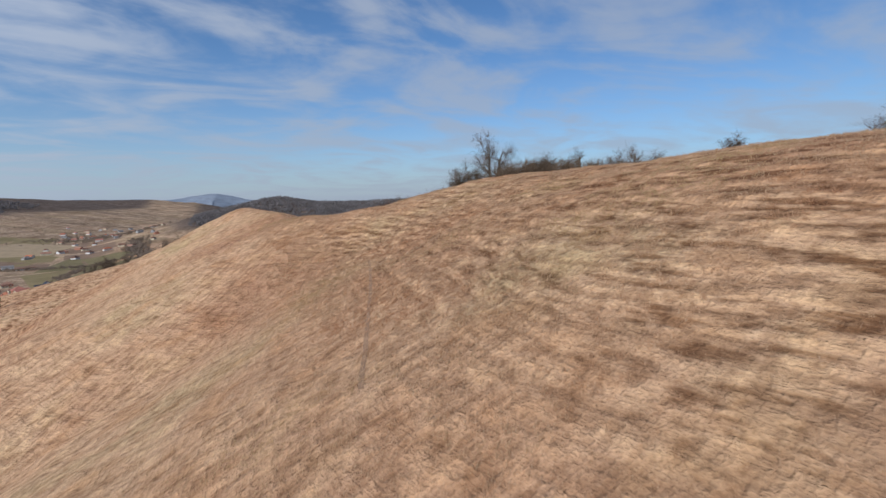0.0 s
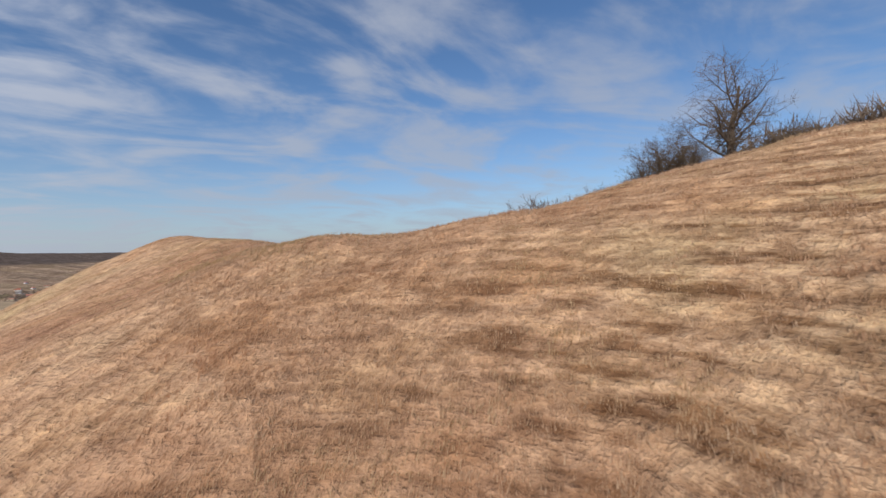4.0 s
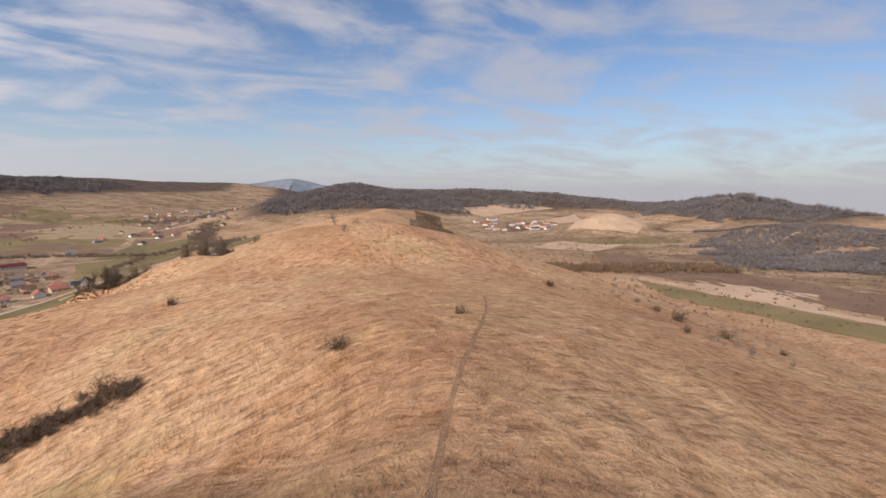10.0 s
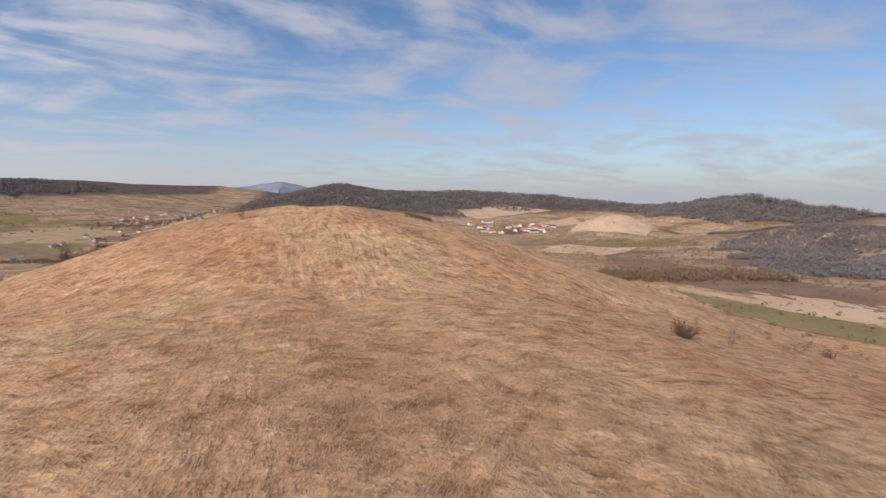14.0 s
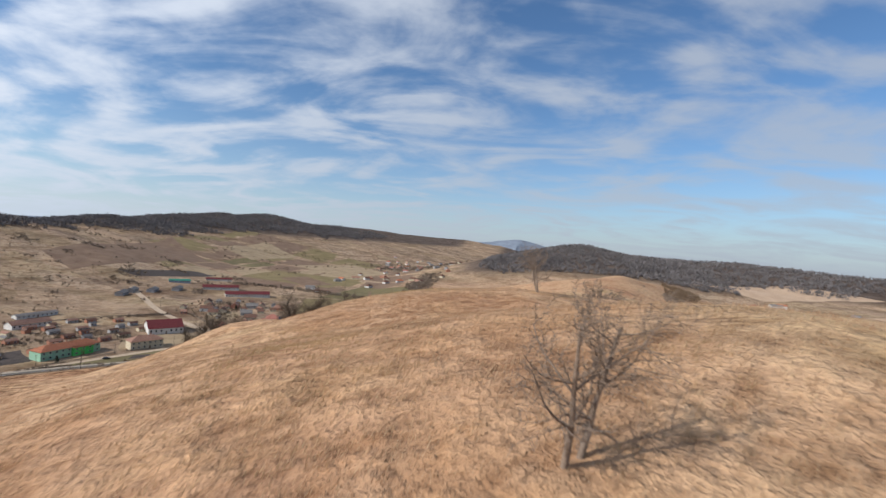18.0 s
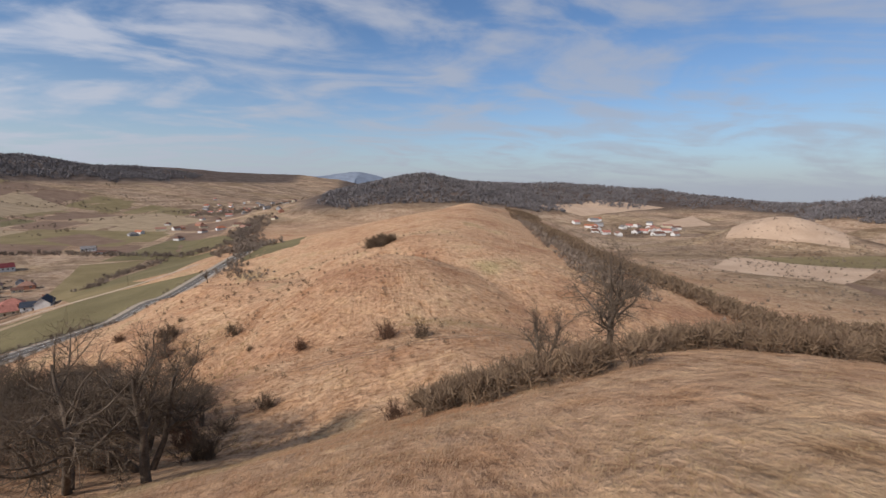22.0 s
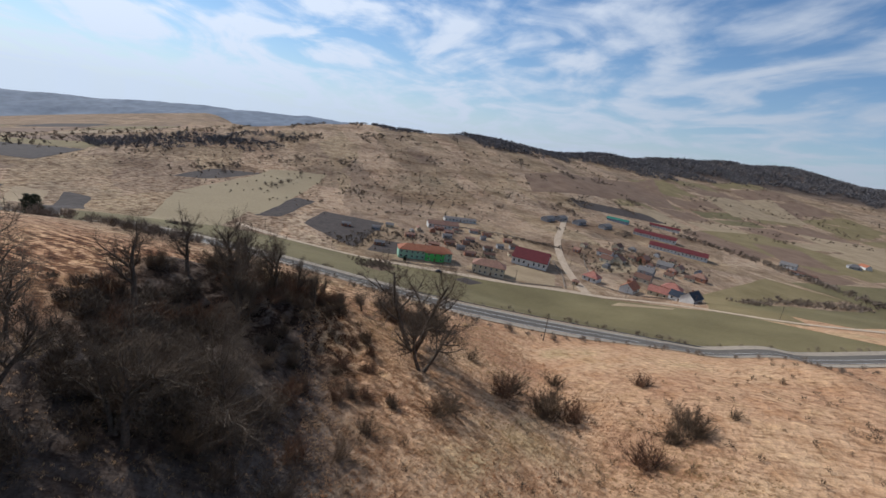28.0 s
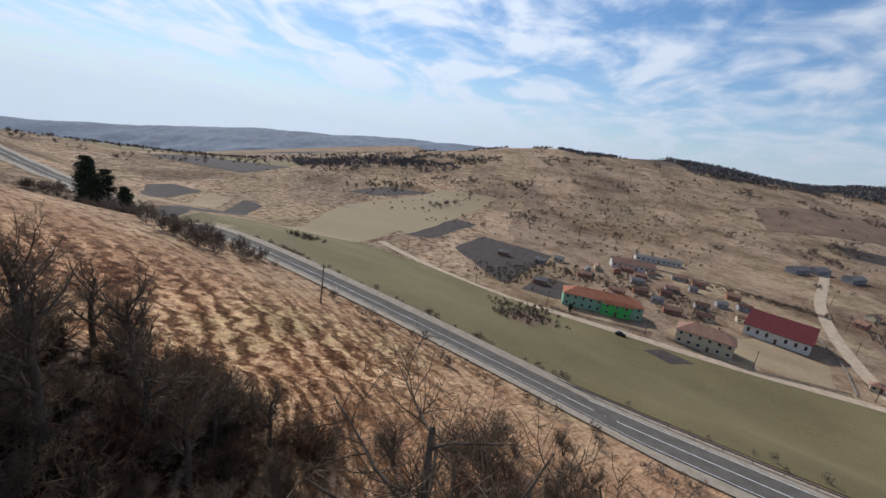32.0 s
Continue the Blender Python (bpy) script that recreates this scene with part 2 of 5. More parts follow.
# the hills on the horizon, coloured blue for haze: plan and height
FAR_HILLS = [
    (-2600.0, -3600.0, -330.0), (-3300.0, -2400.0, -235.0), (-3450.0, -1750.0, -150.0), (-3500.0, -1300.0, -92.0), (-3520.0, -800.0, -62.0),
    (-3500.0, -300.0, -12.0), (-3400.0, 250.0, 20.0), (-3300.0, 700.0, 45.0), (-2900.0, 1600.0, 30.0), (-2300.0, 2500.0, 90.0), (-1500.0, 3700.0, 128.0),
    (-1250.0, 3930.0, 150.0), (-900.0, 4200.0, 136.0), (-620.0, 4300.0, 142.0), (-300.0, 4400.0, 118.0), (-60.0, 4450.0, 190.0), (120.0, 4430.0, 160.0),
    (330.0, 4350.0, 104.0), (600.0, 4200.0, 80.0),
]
KNOLLS = [(545, 800, 37, 85, 70), (730, 1330, 20, 230, 90), (600, 1180, 12, 140, 80)]


def smoothstep(a, b, v):
    u = np.clip((v - a) / (b - a), 0, 1)
    return u * u * (3 - 2 * u)


def wave(x, y, size, seed):
    """A slow uneven swell of about that size in metres, from -1 to 1."""
    r = np.random.RandomState(seed)
    out = 0 * x
    for k in range(6):
        a, f, p = r.uniform(0, 6.283), r.uniform(0.6, 1.6) * 6.283 / size, r.uniform(0, 6.283)
        out = out + np.sin((x * math.cos(a) + y * math.sin(a)) * f + p + 0.7 * np.sin((y * math.cos(a) - x * math.sin(a)) * f * 0.6 + p * 2))
    return out / 4


# the main road at the foot of the hills: its line in plan
ROAD_Y = [60, 190, 270, 338, 378, 403, 439, 477, 517, 551, 610, 665, 735, 800, 870, 1000, 1200, 1500]
ROAD_X = [-350, -275, -232, -195, -176, -162, -147, -129, -112, -94, -74, -66, -62, -75, -110, -150, -170, -200]


def road_line(y):
    return sum(np.interp(y + k, ROAD_Y, ROAD_X) for k in (-24, -12, 0, 12, 24)) / 5


def floor_height(x, y):
    right = np.clip(46 - 0.05 * (y - 260), 14, 58)
    d = road_line(y) - x
    bench = 22 - 8 * smoothstep(600, 1200, y)
    left = 2 + (bench - 2) * (1 - smoothstep(4, 78, d)) + np.clip((d - 150) * 0.02, 0, 12)
    south = np.clip(250 - y, 0, 5000)
    left = left - (0.15 * south + 0.00002 * south * south) * smoothstep(100, 500, d)
    away = 0.16 * np.clip(x - 1250, 0, 5000) + 0.1 * np.clip(-1350 - x, 0, 5000) * smoothstep(-100, 400, y) + 0.1 * np.clip(y - 3650, 0, 5000)
    return left + (right - left) * smoothstep(-110, 130, x - 0.16 * np.clip(y - 540, 0, 900)) - away


def chain(best, x, y, nodes, soft):
    """The higher of best and a crest through the nodes that falls away on both sides."""
    for (x0, y0, z0, l0, r0, c0), (x1, y1, z1, l1, r1, c1) in zip(nodes, nodes[1:]):
        dx, dy = x1 - x0, y1 - y0
        u = np.clip(((x - x0) * dx + (y - y0) * dy) / (dx * dx + dy * dy), 0, 1)
        us = u * u * (3 - 2 * u)
        px, py = x - x0 - u * dx, y - y0 - u * dy
        d = np.sqrt(px * px + py * py)
        c = c0 + (c1 - c0) * us
        side = smoothstep(-0.8, 0.8, (px * dy - py * dx) / math.sqrt(dx * dx + dy * dy) / c)
        fall = (l0 + (l1 - l0) * us) * (1 - side) + (r0 + (r1 - r0) * us) * side
        h = z0 + (z1 - z0) * us - fall * (np.sqrt(d * d + c * c) - c)
        hi, lo = np.maximum(best, h), np.minimum(best, h)
        best = hi + soft * 0.4 * np.log1p(np.exp(np.clip((lo - hi) / soft, -40, 0)))
    return best


def plain_land(x, y):
    """The height of the land at x, y (arrays), without its small unevenness."""
    best = np.full(x.shape, -2000.0)
    for nodes in (RIDGE, SPUR_A, SPUR_B):
        best = chain(best, x, y, nodes, 1.2)
    far = np.full(x.shape, -2000.0)
    for nodes in (CHAIN_W, CHAIN_N, CHAIN_E):
        far = chain(far, x, y, nodes, 6.0)
    base = floor_height(x, y)
    for hx, hy, top, a, b in KNOLLS:
        base = base + top * np.exp(-((x - hx) / a) ** 2 - ((y - hy) / b) ** 2)
    for other, k in ((far, 8.0), (best, 2.5)):
        hi, lo = np.maximum(base, other), np.minimum(base, other)
        base = hi + k * 0.5 * np.log1p(np.exp(np.clip((lo - hi) / k, -40, 0)))
    return base


def land(x, y):
    """The height of the ground, with the hummocks and sheep tracks of the slopes."""
    x, y = np.asarray(x, float), np.asarray(y, float)
    h = plain_land(x, y)
    h = h - 1.15 * np.exp(-((x - 21) / 5) ** 2 - ((y - 111) / 8) ** 2)
    # the cut bank by the road where the pines stand
    bank = np.exp(-((x + 196) / 24) ** 2 - ((y - 314) / 34) ** 2)
    h = np.where(h > 23, np.maximum(23, h - 9 * bank), h)
    near = smoothstep(26, 40, h) * smoothstep(-160, -100, x) * smoothstep(900, 600, y)
    track = np.sin(h * 3.4 + 2.2 * wave(x, y, 9, 21)) * (0.5 + 0.5 * wave(x, y, 40, 22))
    h = h + near * (0.28 * wave(x, y, 17, 11) + 0.14 * wave(x, y, 6, 12) + 0.05 * track + 0.22 * smoothstep(8, 20, x) * smoothstep(100, 85, y) * track
                    + 0.34 * smoothstep(-40, -60, x) * smoothstep(375, 395, y) * smoothstep(452, 440, y) * track)
    far = smoothstep(150, 600, np.abs(x) + np.abs(y - 400) * 0.5)
    return h + far * (1.5 * wave(x, y, 120, 31) + 0.7 * wave(x, y, 45, 32)) * smoothstep(4, 26, h)


def axis(a, b, step, low, high):
    """Even steps from a to b, growing ones on to low and high."""
    mid = list(np.arange(a, b + 0.01, step))
    s, v = step, a
    while v > low:
        s = min(s * 1.03, 55)
        v -= s
        mid.insert(0, v)
    s, v = step, b
    while v < high:
        s = min(s * 1.03, 55)
        v += s
        mid.append(v)
    return np.array(mid)


def mesh_from(name, co, faces_flat, size):
    """A mesh from arrays: all faces have the same number of corners."""
    me = bpy.data.meshes.new(name)
    co, faces_flat = np.asarray(co, np.float32), np.asarray(faces_flat, np.int32)
    n = len(faces_flat) // size
    me.vertices.add(len(co))
    me.vertices.foreach_set("co", co.ravel())
    me.loops.add(len(faces_flat))
    me.loops.foreach_set("vertex_index", faces_flat)
    me.polygons.add(n)
    me.polygons.foreach_set("loop_start", np.arange(0, n * size, size, dtype=np.int32))
    me.update(calc_edges=True)
    return me


def sheet(name, xs, ys, zs, mat, smooth=True):
    """A mesh over a grid of points (arrays of the same two-way shape)."""
    r, c = xs.shape
    i = np.arange(r * c).reshape(r, c)
    f = np.stack([i[:-1, :-1], i[:-1, 1:], i[1:, 1:], i[1:, :-1]], -1).reshape(-1)
    me = mesh_from(name, np.stack([xs, ys, zs], -1).reshape(-1, 3), f, 4)
    if smooth:
        me.polygons.foreach_set("use_smooth", np.ones(len(me.polygons), bool))
    me.materials.append(mat)
    return new(name, me)


def hill_grass():
    """Dry winter grass: straw, russet and olive patches, contour tracks of grazing, clumps and fine blades; duller meadow in the valleys."""
    m, n, l, b = material("dry_grass", 0.95, 0.08)
    patch = noise_node(n, l, 0.035, 4, 0.6)
    c = ramp_node(n, l, patch, [(0.30, (0.37, 0.208, 0.124)), (0.46, (0.455, 0.281, 0.168)), (0.58, (0.495, 0.323, 0.197)), (0.74, (0.385, 0.285, 0.155))])
    co = n.new("ShaderNodeTexCoord")
    sp = n.new("ShaderNodeSeparateXYZ")
    l.new(co.outputs["Object"], sp.inputs[0])

    def step(socket, lo, hi):
        r = n.new("ShaderNodeMapRange")
        r.interpolation_type = "SMOOTHSTEP"
        r.inputs["From Min"].default_value, r.inputs["From Max"].default_value = lo, hi
        l.new(socket, r.inputs["Value"])
        return r.outputs[0]

    meadow = noise_node(n, l, 0.012, 6, 0.62)
    dull = ramp_node(n, l, meadow, [(0.30, (0.15, 0.105, 0.08)), (0.43, (0.27, 0.195, 0.14)), (0.54, (0.40, 0.295, 0.205)), (0.66, (0.25, 0.195, 0.14))])
    # old plots of the valley: stretched cells, each with its own tone
    bend = n.new("ShaderNodeTexNoise")
    bend.inputs["Scale"].default_value, bend.inputs["Detail"].default_value = 0.02, 3
    l.new(co.outputs["Object"], bend.inputs["Vector"])
    shift = n.new("ShaderNodeVectorMath")
    shift.operation = "MULTIPLY_ADD"
    shift.inputs[1].default_value = (30, 30, 0)
    l.new(bend.outputs["Color"], shift.inputs[0])
    l.new(co.outputs["Object"], shift.inputs[2])
    plan = n.new("ShaderNodeMapping")
    plan.inputs["Scale"].default_value, plan.inputs["Rotation"].default_value = (0.008, 0.026, 0.0), (0, 0, 0.5)
    l.new(shift.outputs[0], plan.inputs[0])
    cells = n.new("ShaderNodeTexVoronoi")
    cells.inputs["Scale"].default_value = 1.0
    l.new(plan.outputs[0], cells.inputs["Vector"])
    tone = n.new("ShaderNodeSeparateColor")
    l.new(cells.outputs["Color"], tone.inputs[0])
    plots = ramp_node(n, l, tone.outputs[0], [(0.1, (0.46, 0.33, 0.23)), (0.35, (0.25, 0.185, 0.125)), (0.55, (0.33, 0.25, 0.15)), (0.75, (0.17, 0.12, 0.09)), (0.95, (0.42, 0.32, 0.23))])
    dull = mix_node(n, l, 0.45, dull, plots)
    bank = noise_node(n, l, 1.0, 4, 0.6, (0.012, 0.012, 0.22))
    dull = mix_node(n, l, 0.6, dull, ramp_node(n, l, bank, [(0.36, (0.5, 0.42, 0.36)), (0.5, (1, 1, 1)), (0.66, (1.2, 1.18, 1.15))]), "MULTIPLY")
    weed = noise_node(n, l, 0.11, 5, 0.65)
    dull = mix_node(n, l, 0.6, dull, ramp_node(n, l, weed, [(0.36, (0.5, 0.42, 0.36)), (0.52, (1, 1, 1)), (0.68, (1.16, 1.14, 1.1))]), "MULTIPLY")
    away = n.new("ShaderNodeMath")
    away.operation = "MAXIMUM"
    l.new(step(sp.outputs[0], -105, -190), away.inputs[0])
    l.new(step(sp.outputs[0], 150, 330), away.inputs[1])
    away2 = n.new("ShaderNodeMath")
    away2.operation = "MAXIMUM"
    l.new(away.outputs[0], away2.inputs[0])
    l.new(step(sp.outputs[1], 900, 1150), away2.inputs[1])
    c = mix_node(n, l, away2.outputs[0], c, dull)
    # leaf litter under the woods of the far hills and in the gully
    def both(u, v):
        k = n.new("ShaderNodeMath")
        k.operation = "MULTIPLY"
        l.new(u, k.inputs[0])
        l.new(v, k.inputs[1])
        return k.outputs[0]

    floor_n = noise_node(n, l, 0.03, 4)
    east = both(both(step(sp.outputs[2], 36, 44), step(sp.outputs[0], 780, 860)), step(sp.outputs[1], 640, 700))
    # in the gully the dark litter tone also paints in the shade of slope and trees
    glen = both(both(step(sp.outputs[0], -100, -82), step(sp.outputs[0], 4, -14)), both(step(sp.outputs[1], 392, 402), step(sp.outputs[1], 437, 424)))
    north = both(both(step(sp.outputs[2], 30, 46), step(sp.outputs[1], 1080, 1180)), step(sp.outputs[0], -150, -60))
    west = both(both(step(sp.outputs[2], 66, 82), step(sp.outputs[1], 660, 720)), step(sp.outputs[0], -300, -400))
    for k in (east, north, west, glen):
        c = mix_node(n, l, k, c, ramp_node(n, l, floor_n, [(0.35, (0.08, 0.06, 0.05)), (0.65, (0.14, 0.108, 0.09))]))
    # short grazing steps that follow the contours
    tread = noise_node(n, l, 1.0, 4, 0.6, (0.26, 0.26, 2.3))
    first = n.new("ShaderNodeMath")
    first.operation = "MULTIPLY"
    l.new(step(sp.outputs[0], 6, 22), first.inputs[0])
    l.new(step(sp.outputs[1], 105, 75), first.inputs[1])
    amount = n.new("ShaderNodeMapRange")
    amount.inputs["To Min"].default_value, amount.inputs["To Max"].default_value = 0.22, 0.95
    # stronger on the spur, where the dark treads also paint step shadows
    spur = n.new("ShaderNodeMath")
    spur.operation = "MULTIPLY"
    l.new(step(sp.outputs[0], -20, -50), spur.inputs[0])
    l.new(step(sp.outputs[1], 470, 440), spur.inputs[1])
    either = n.new("ShaderNodeMath")
    either.operation = "MAXIMUM"
    l.new(first.outputs[0], either.inputs[0])
    l.new(spur.outputs[0], either.inputs[1])
    l.new(either.outputs[0], amount.inputs["Value"])
    c = mix_node(n, l, amount.outputs[0], c, ramp_node(n, l, tread, [(0.38, (0.42, 0.34, 0.28)), (0.50, (0.95, 0.95, 0.95)), (0.66, (1.2, 1.2, 1.16))]), "MULTIPLY")
    # trodden steps of bare brown earth between pale grassy edges
    steps = n.new("ShaderNodeTexWave")
    steps.wave_type, steps.bands_direction = "BANDS", "Z"
    for key, value in (("Scale", 0.30), ("Distortion", 7.0), ("Detail", 4.0), ("Detail Scale", 1.4), ("Detail Roughness", 0.62)):
        steps.inputs[key].default_value = value
    l.new(co.outputs["Object"], steps.inputs["Vector"])
    # the spur's shaded side: brown earth bands painted darker to include the shade
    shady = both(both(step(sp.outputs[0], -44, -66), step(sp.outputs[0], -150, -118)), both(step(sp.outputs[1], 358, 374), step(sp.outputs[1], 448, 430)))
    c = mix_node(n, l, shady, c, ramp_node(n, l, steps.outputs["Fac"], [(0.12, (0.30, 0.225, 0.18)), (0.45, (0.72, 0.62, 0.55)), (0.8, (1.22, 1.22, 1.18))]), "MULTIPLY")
    half = n.new("ShaderNodeMath")
    half.operation = "MULTIPLY"
    half.inputs[1].default_value = 0.45
    l.new(first.outputs[0], half.inputs[0])
    c = mix_node(n, l, half.outputs[0], c, ramp_node(n, l, steps.outputs["Fac"], [(0.12, (0.42, 0.34, 0.28)), (0.45, (0.95, 0.93, 0.9)), (0.8, (1.2, 1.2, 1.16))]), "MULTIPLY")
    # tussocks drawn out down the slope by the winter rain
    normal = n.new("ShaderNodeNewGeometry").outputs["Normal"]

    def sum_up(parts_):
        total = parts_[0]
        for q in parts_[1:]:
            k = n.new("ShaderNodeMath")
            k.operation = "ADD"
            l.new(total, k.inputs[0])
            l.new(q, k.inputs[1])
            total = k.outputs[0]
        return total

    shares, weighted = [], []
    for turn in (0.0, 45.0, 90.0, 135.0):
        a = radians(turn)
        along_fall = n.new("ShaderNodeVectorMath")
        along_fall.operation = "DOT_PRODUCT"
        along_fall.inputs[1].default_value = (math.cos(a), math.sin(a), 0)
        l.new(normal, along_fall.inputs[0])
        across = n.new("ShaderNodeVectorMath")
        across.operation = "DOT_PRODUCT"
        across.inputs[1].default_value = (-math.sin(a), math.cos(a), 0)
        l.new(normal, across.inputs[0])
        sq = both(along_fall.outputs["Value"], along_fall.outputs["Value"])
        lead = n.new("ShaderNodeMath")
        lead.operation = "SUBTRACT"
        l.new(sq, lead.inputs[0])
        l.new(both(across.outputs["Value"], across.outputs["Value"]), lead.inputs[1])
        share = n.new("ShaderNodeMath")
        share.operation = "MAXIMUM"
        l.new(lead.outputs[0], share.inputs[0])
        share.inputs[1].default_value = 0.0002
        lay = n.new("ShaderNodeMapping")
        lay.vector_type = "TEXTURE"
        lay.inputs["Rotation"].default_value, lay.inputs["Scale"].default_value = (0, 0, a), (3.2, 0.78, 2.5)
        l.new(co.outputs["Object"], lay.inputs[0])
        drawn = n.new("ShaderNodeTexNoise")
        drawn.inputs["Scale"].default_value, drawn.inputs["Detail"].default_value, drawn.inputs["Roughness"].default_value = 1.0, 4, 0.62
        l.new(lay.outputs[0], drawn.inputs["Vector"])
        shares.append(share.outputs[0])
        weighted.append(both(share.outputs[0], drawn.outputs[0]))
    ribs = n.new("ShaderNodeMath")
    ribs.operation = "DIVIDE"
    l.new(sum_up(weighted), ribs.inputs[0])
    l.new(sum_up(shares), ribs.inputs[1])
    rib = ribs.outputs[0]
    fade = n.new("ShaderNodeMapRange")
    fade.inputs["To Min"].default_value, fade.inputs["To Max"].default_value = 0.6, 0.2
    l.new(first.outputs[0], fade.inputs["Value"])
    c = mix_node(n, l, fade.outputs[0], c, ramp_node(n, l, rib, [(0.38, (0.52, 0.43, 0.36)), (0.48, (1.0, 0.99, 0.98)), (0.62, (1.28, 1.27, 1.22))]), "MULTIPLY")
    russet = noise_node(n, l, 0.16, 4, 0.6)
    c = mix_node(n, l, 0.75, c, ramp_node(n, l, russet, [(0.34, (0.88, 0.79, 0.69)), (0.5, (1, 1, 1)), (0.68, (1.06, 1.08, 1.0))]), "MULTIPLY")
    clump = noise_node(n, l, 0.8, 6, 0.66, (0.75, 1.0, 1.0), (0, 0, 0.3))
    c = mix_node(n, l, 0.7, c, ramp_node(n, l, clump, [(0.32, (0.50, 0.42, 0.36)), (0.5, (1, 1, 1)), (0.68, (1.24, 1.24, 1.2))]), "MULTIPLY")
    blade = noise_node(n, l, 5.0, 5, 0.7, (1.0, 0.8, 1.0), (0, 0, 0.7))
    c = mix_node(n, l, 0.6, c, ramp_node(n, l, blade, [(0.3, (0.5, 0.46, 0.42)), (0.5, (1, 1, 1)), (0.7, (1.35, 1.35, 1.3))]), "MULTIPLY")
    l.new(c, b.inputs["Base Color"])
    last = None
    for height, strength, far in ((tread, 0.9, 0.6), (rib, 0.9, 0.55), (clump, 0.85, 0.5), (blade, 0.8, 0.14)):
        bp = n.new("ShaderNodeBump")
        bp.inputs["Strength"].default_value, bp.inputs["Distance"].default_value = strength, far
        l.new(height, bp.inputs["Height"])
        if last:
            l.new(last, bp.inputs["Normal"])
        last = bp.outputs[0]
    l.new(last, b.inputs["Normal"])
    return m


dry_grass = hill_grass()
gx, gy = np.meshgrid(axis(-130, 125, 1.3, -4700, 4700), axis(-25, 580, 1.3, -2800, 4800))
GX, GY, GZ = gx[0], gy[:, 0], land(gx, gy)


def drape(x, y):
    """The height of the ground sheet itself at x, y."""
    x, y = np.asarray(x, float), np.asarray(y, float)
    i = np.clip(np.searchsorted(GX, x) - 1, 0, len(GX) - 2)
    j = np.clip(np.searchsorted(GY, y) - 1, 0, len(GY) - 2)
    u, v = np.clip((x - GX[i]) / (GX[i + 1] - GX[i]), 0, 1), np.clip((y - GY[j]) / (GY[j + 1] - GY[j]), 0, 1)
    return (GZ[j, i] * (1 - u) + GZ[j, i + 1] * u) * (1 - v) + (GZ[j + 1, i] * (1 - u) + GZ[j + 1, i + 1] * u) * v


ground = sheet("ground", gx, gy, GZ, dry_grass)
tagged(ground, "rolling hills under dry straw-coloured winter grass", "ground", kind="structure")

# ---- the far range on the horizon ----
# aerial haze is put into the base colour as blue-grey
far_haze = two_tone("far_haze_hills", (0.145, 0.172, 0.212), (0.195, 0.225, 0.268), 0.004, 0.02, 0.95)


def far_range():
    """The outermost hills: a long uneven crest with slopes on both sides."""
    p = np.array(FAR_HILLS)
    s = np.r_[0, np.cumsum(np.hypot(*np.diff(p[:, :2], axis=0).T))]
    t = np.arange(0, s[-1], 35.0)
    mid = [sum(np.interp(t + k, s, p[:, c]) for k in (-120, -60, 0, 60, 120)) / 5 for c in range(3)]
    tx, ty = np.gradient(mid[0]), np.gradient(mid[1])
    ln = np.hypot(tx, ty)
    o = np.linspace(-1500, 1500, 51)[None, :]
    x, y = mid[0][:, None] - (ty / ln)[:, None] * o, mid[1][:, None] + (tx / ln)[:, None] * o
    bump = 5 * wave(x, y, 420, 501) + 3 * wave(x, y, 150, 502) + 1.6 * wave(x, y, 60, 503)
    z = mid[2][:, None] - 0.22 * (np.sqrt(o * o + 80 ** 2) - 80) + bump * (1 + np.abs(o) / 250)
    return sheet("backdrop", x, y, z, far_haze)


tagged(far_range(), "distant hills along the horizon, haze painted in as blue-grey", "hills", kind="structure")

# ---- fields and roads on the valley floor ----
asphalt = two_tone("asphalt", (0.10, 0.088, 0.075), (0.15, 0.132, 0.113), 0.5, 14.0, 0.95, 0.2, 0.05)
gravel = two_tone("gravel_verge", (0.25, 0.205, 0.155), (0.38, 0.315, 0.24), 0.8, 9.0, 0.95, 0.4)
dirt = two_tone("dirt_road", (0.34, 0.25, 0.17), (0.50, 0.39, 0.28), 0.4, 6.0, 0.95, 0.4)
white_line = two_tone("road_paint", (0.55, 0.55, 0.53), (0.75, 0.75, 0.72), 2.0, 20.0, 0.7)
green_field = two_tone("green_winter_crop", (0.115, 0.092, 0.042), (0.18, 0.146, 0.07), 0.03, 2.0, 0.95, 0.5)
dark_soil = two_tone("ploughed_dark_soil", (0.045, 0.036, 0.032), (0.085, 0.066, 0.056), 0.25, 3.0, 0.95, 0.5)
pale_field = two_tone("pale_stubble", (0.24, 0.17, 0.10), (0.36, 0.27, 0.165), 0.05, 2.0, 0.95, 0.4)
olive_field = two_tone("olive_meadow", (0.15, 0.115, 0.05), (0.23, 0.175, 0.085), 0.04, 2.0, 0.95, 0.4)
stubble = two_tone("cut_stubble", (0.25, 0.19, 0.11), (0.32, 0.25, 0.15), 0.012, 1.2, 0.95, 0.3)
brown_field = two_tone("brown_tilled_field", (0.14, 0.085, 0.055), (0.22, 0.145, 0.095), 0.06, 2.0, 0.95, 0.4)


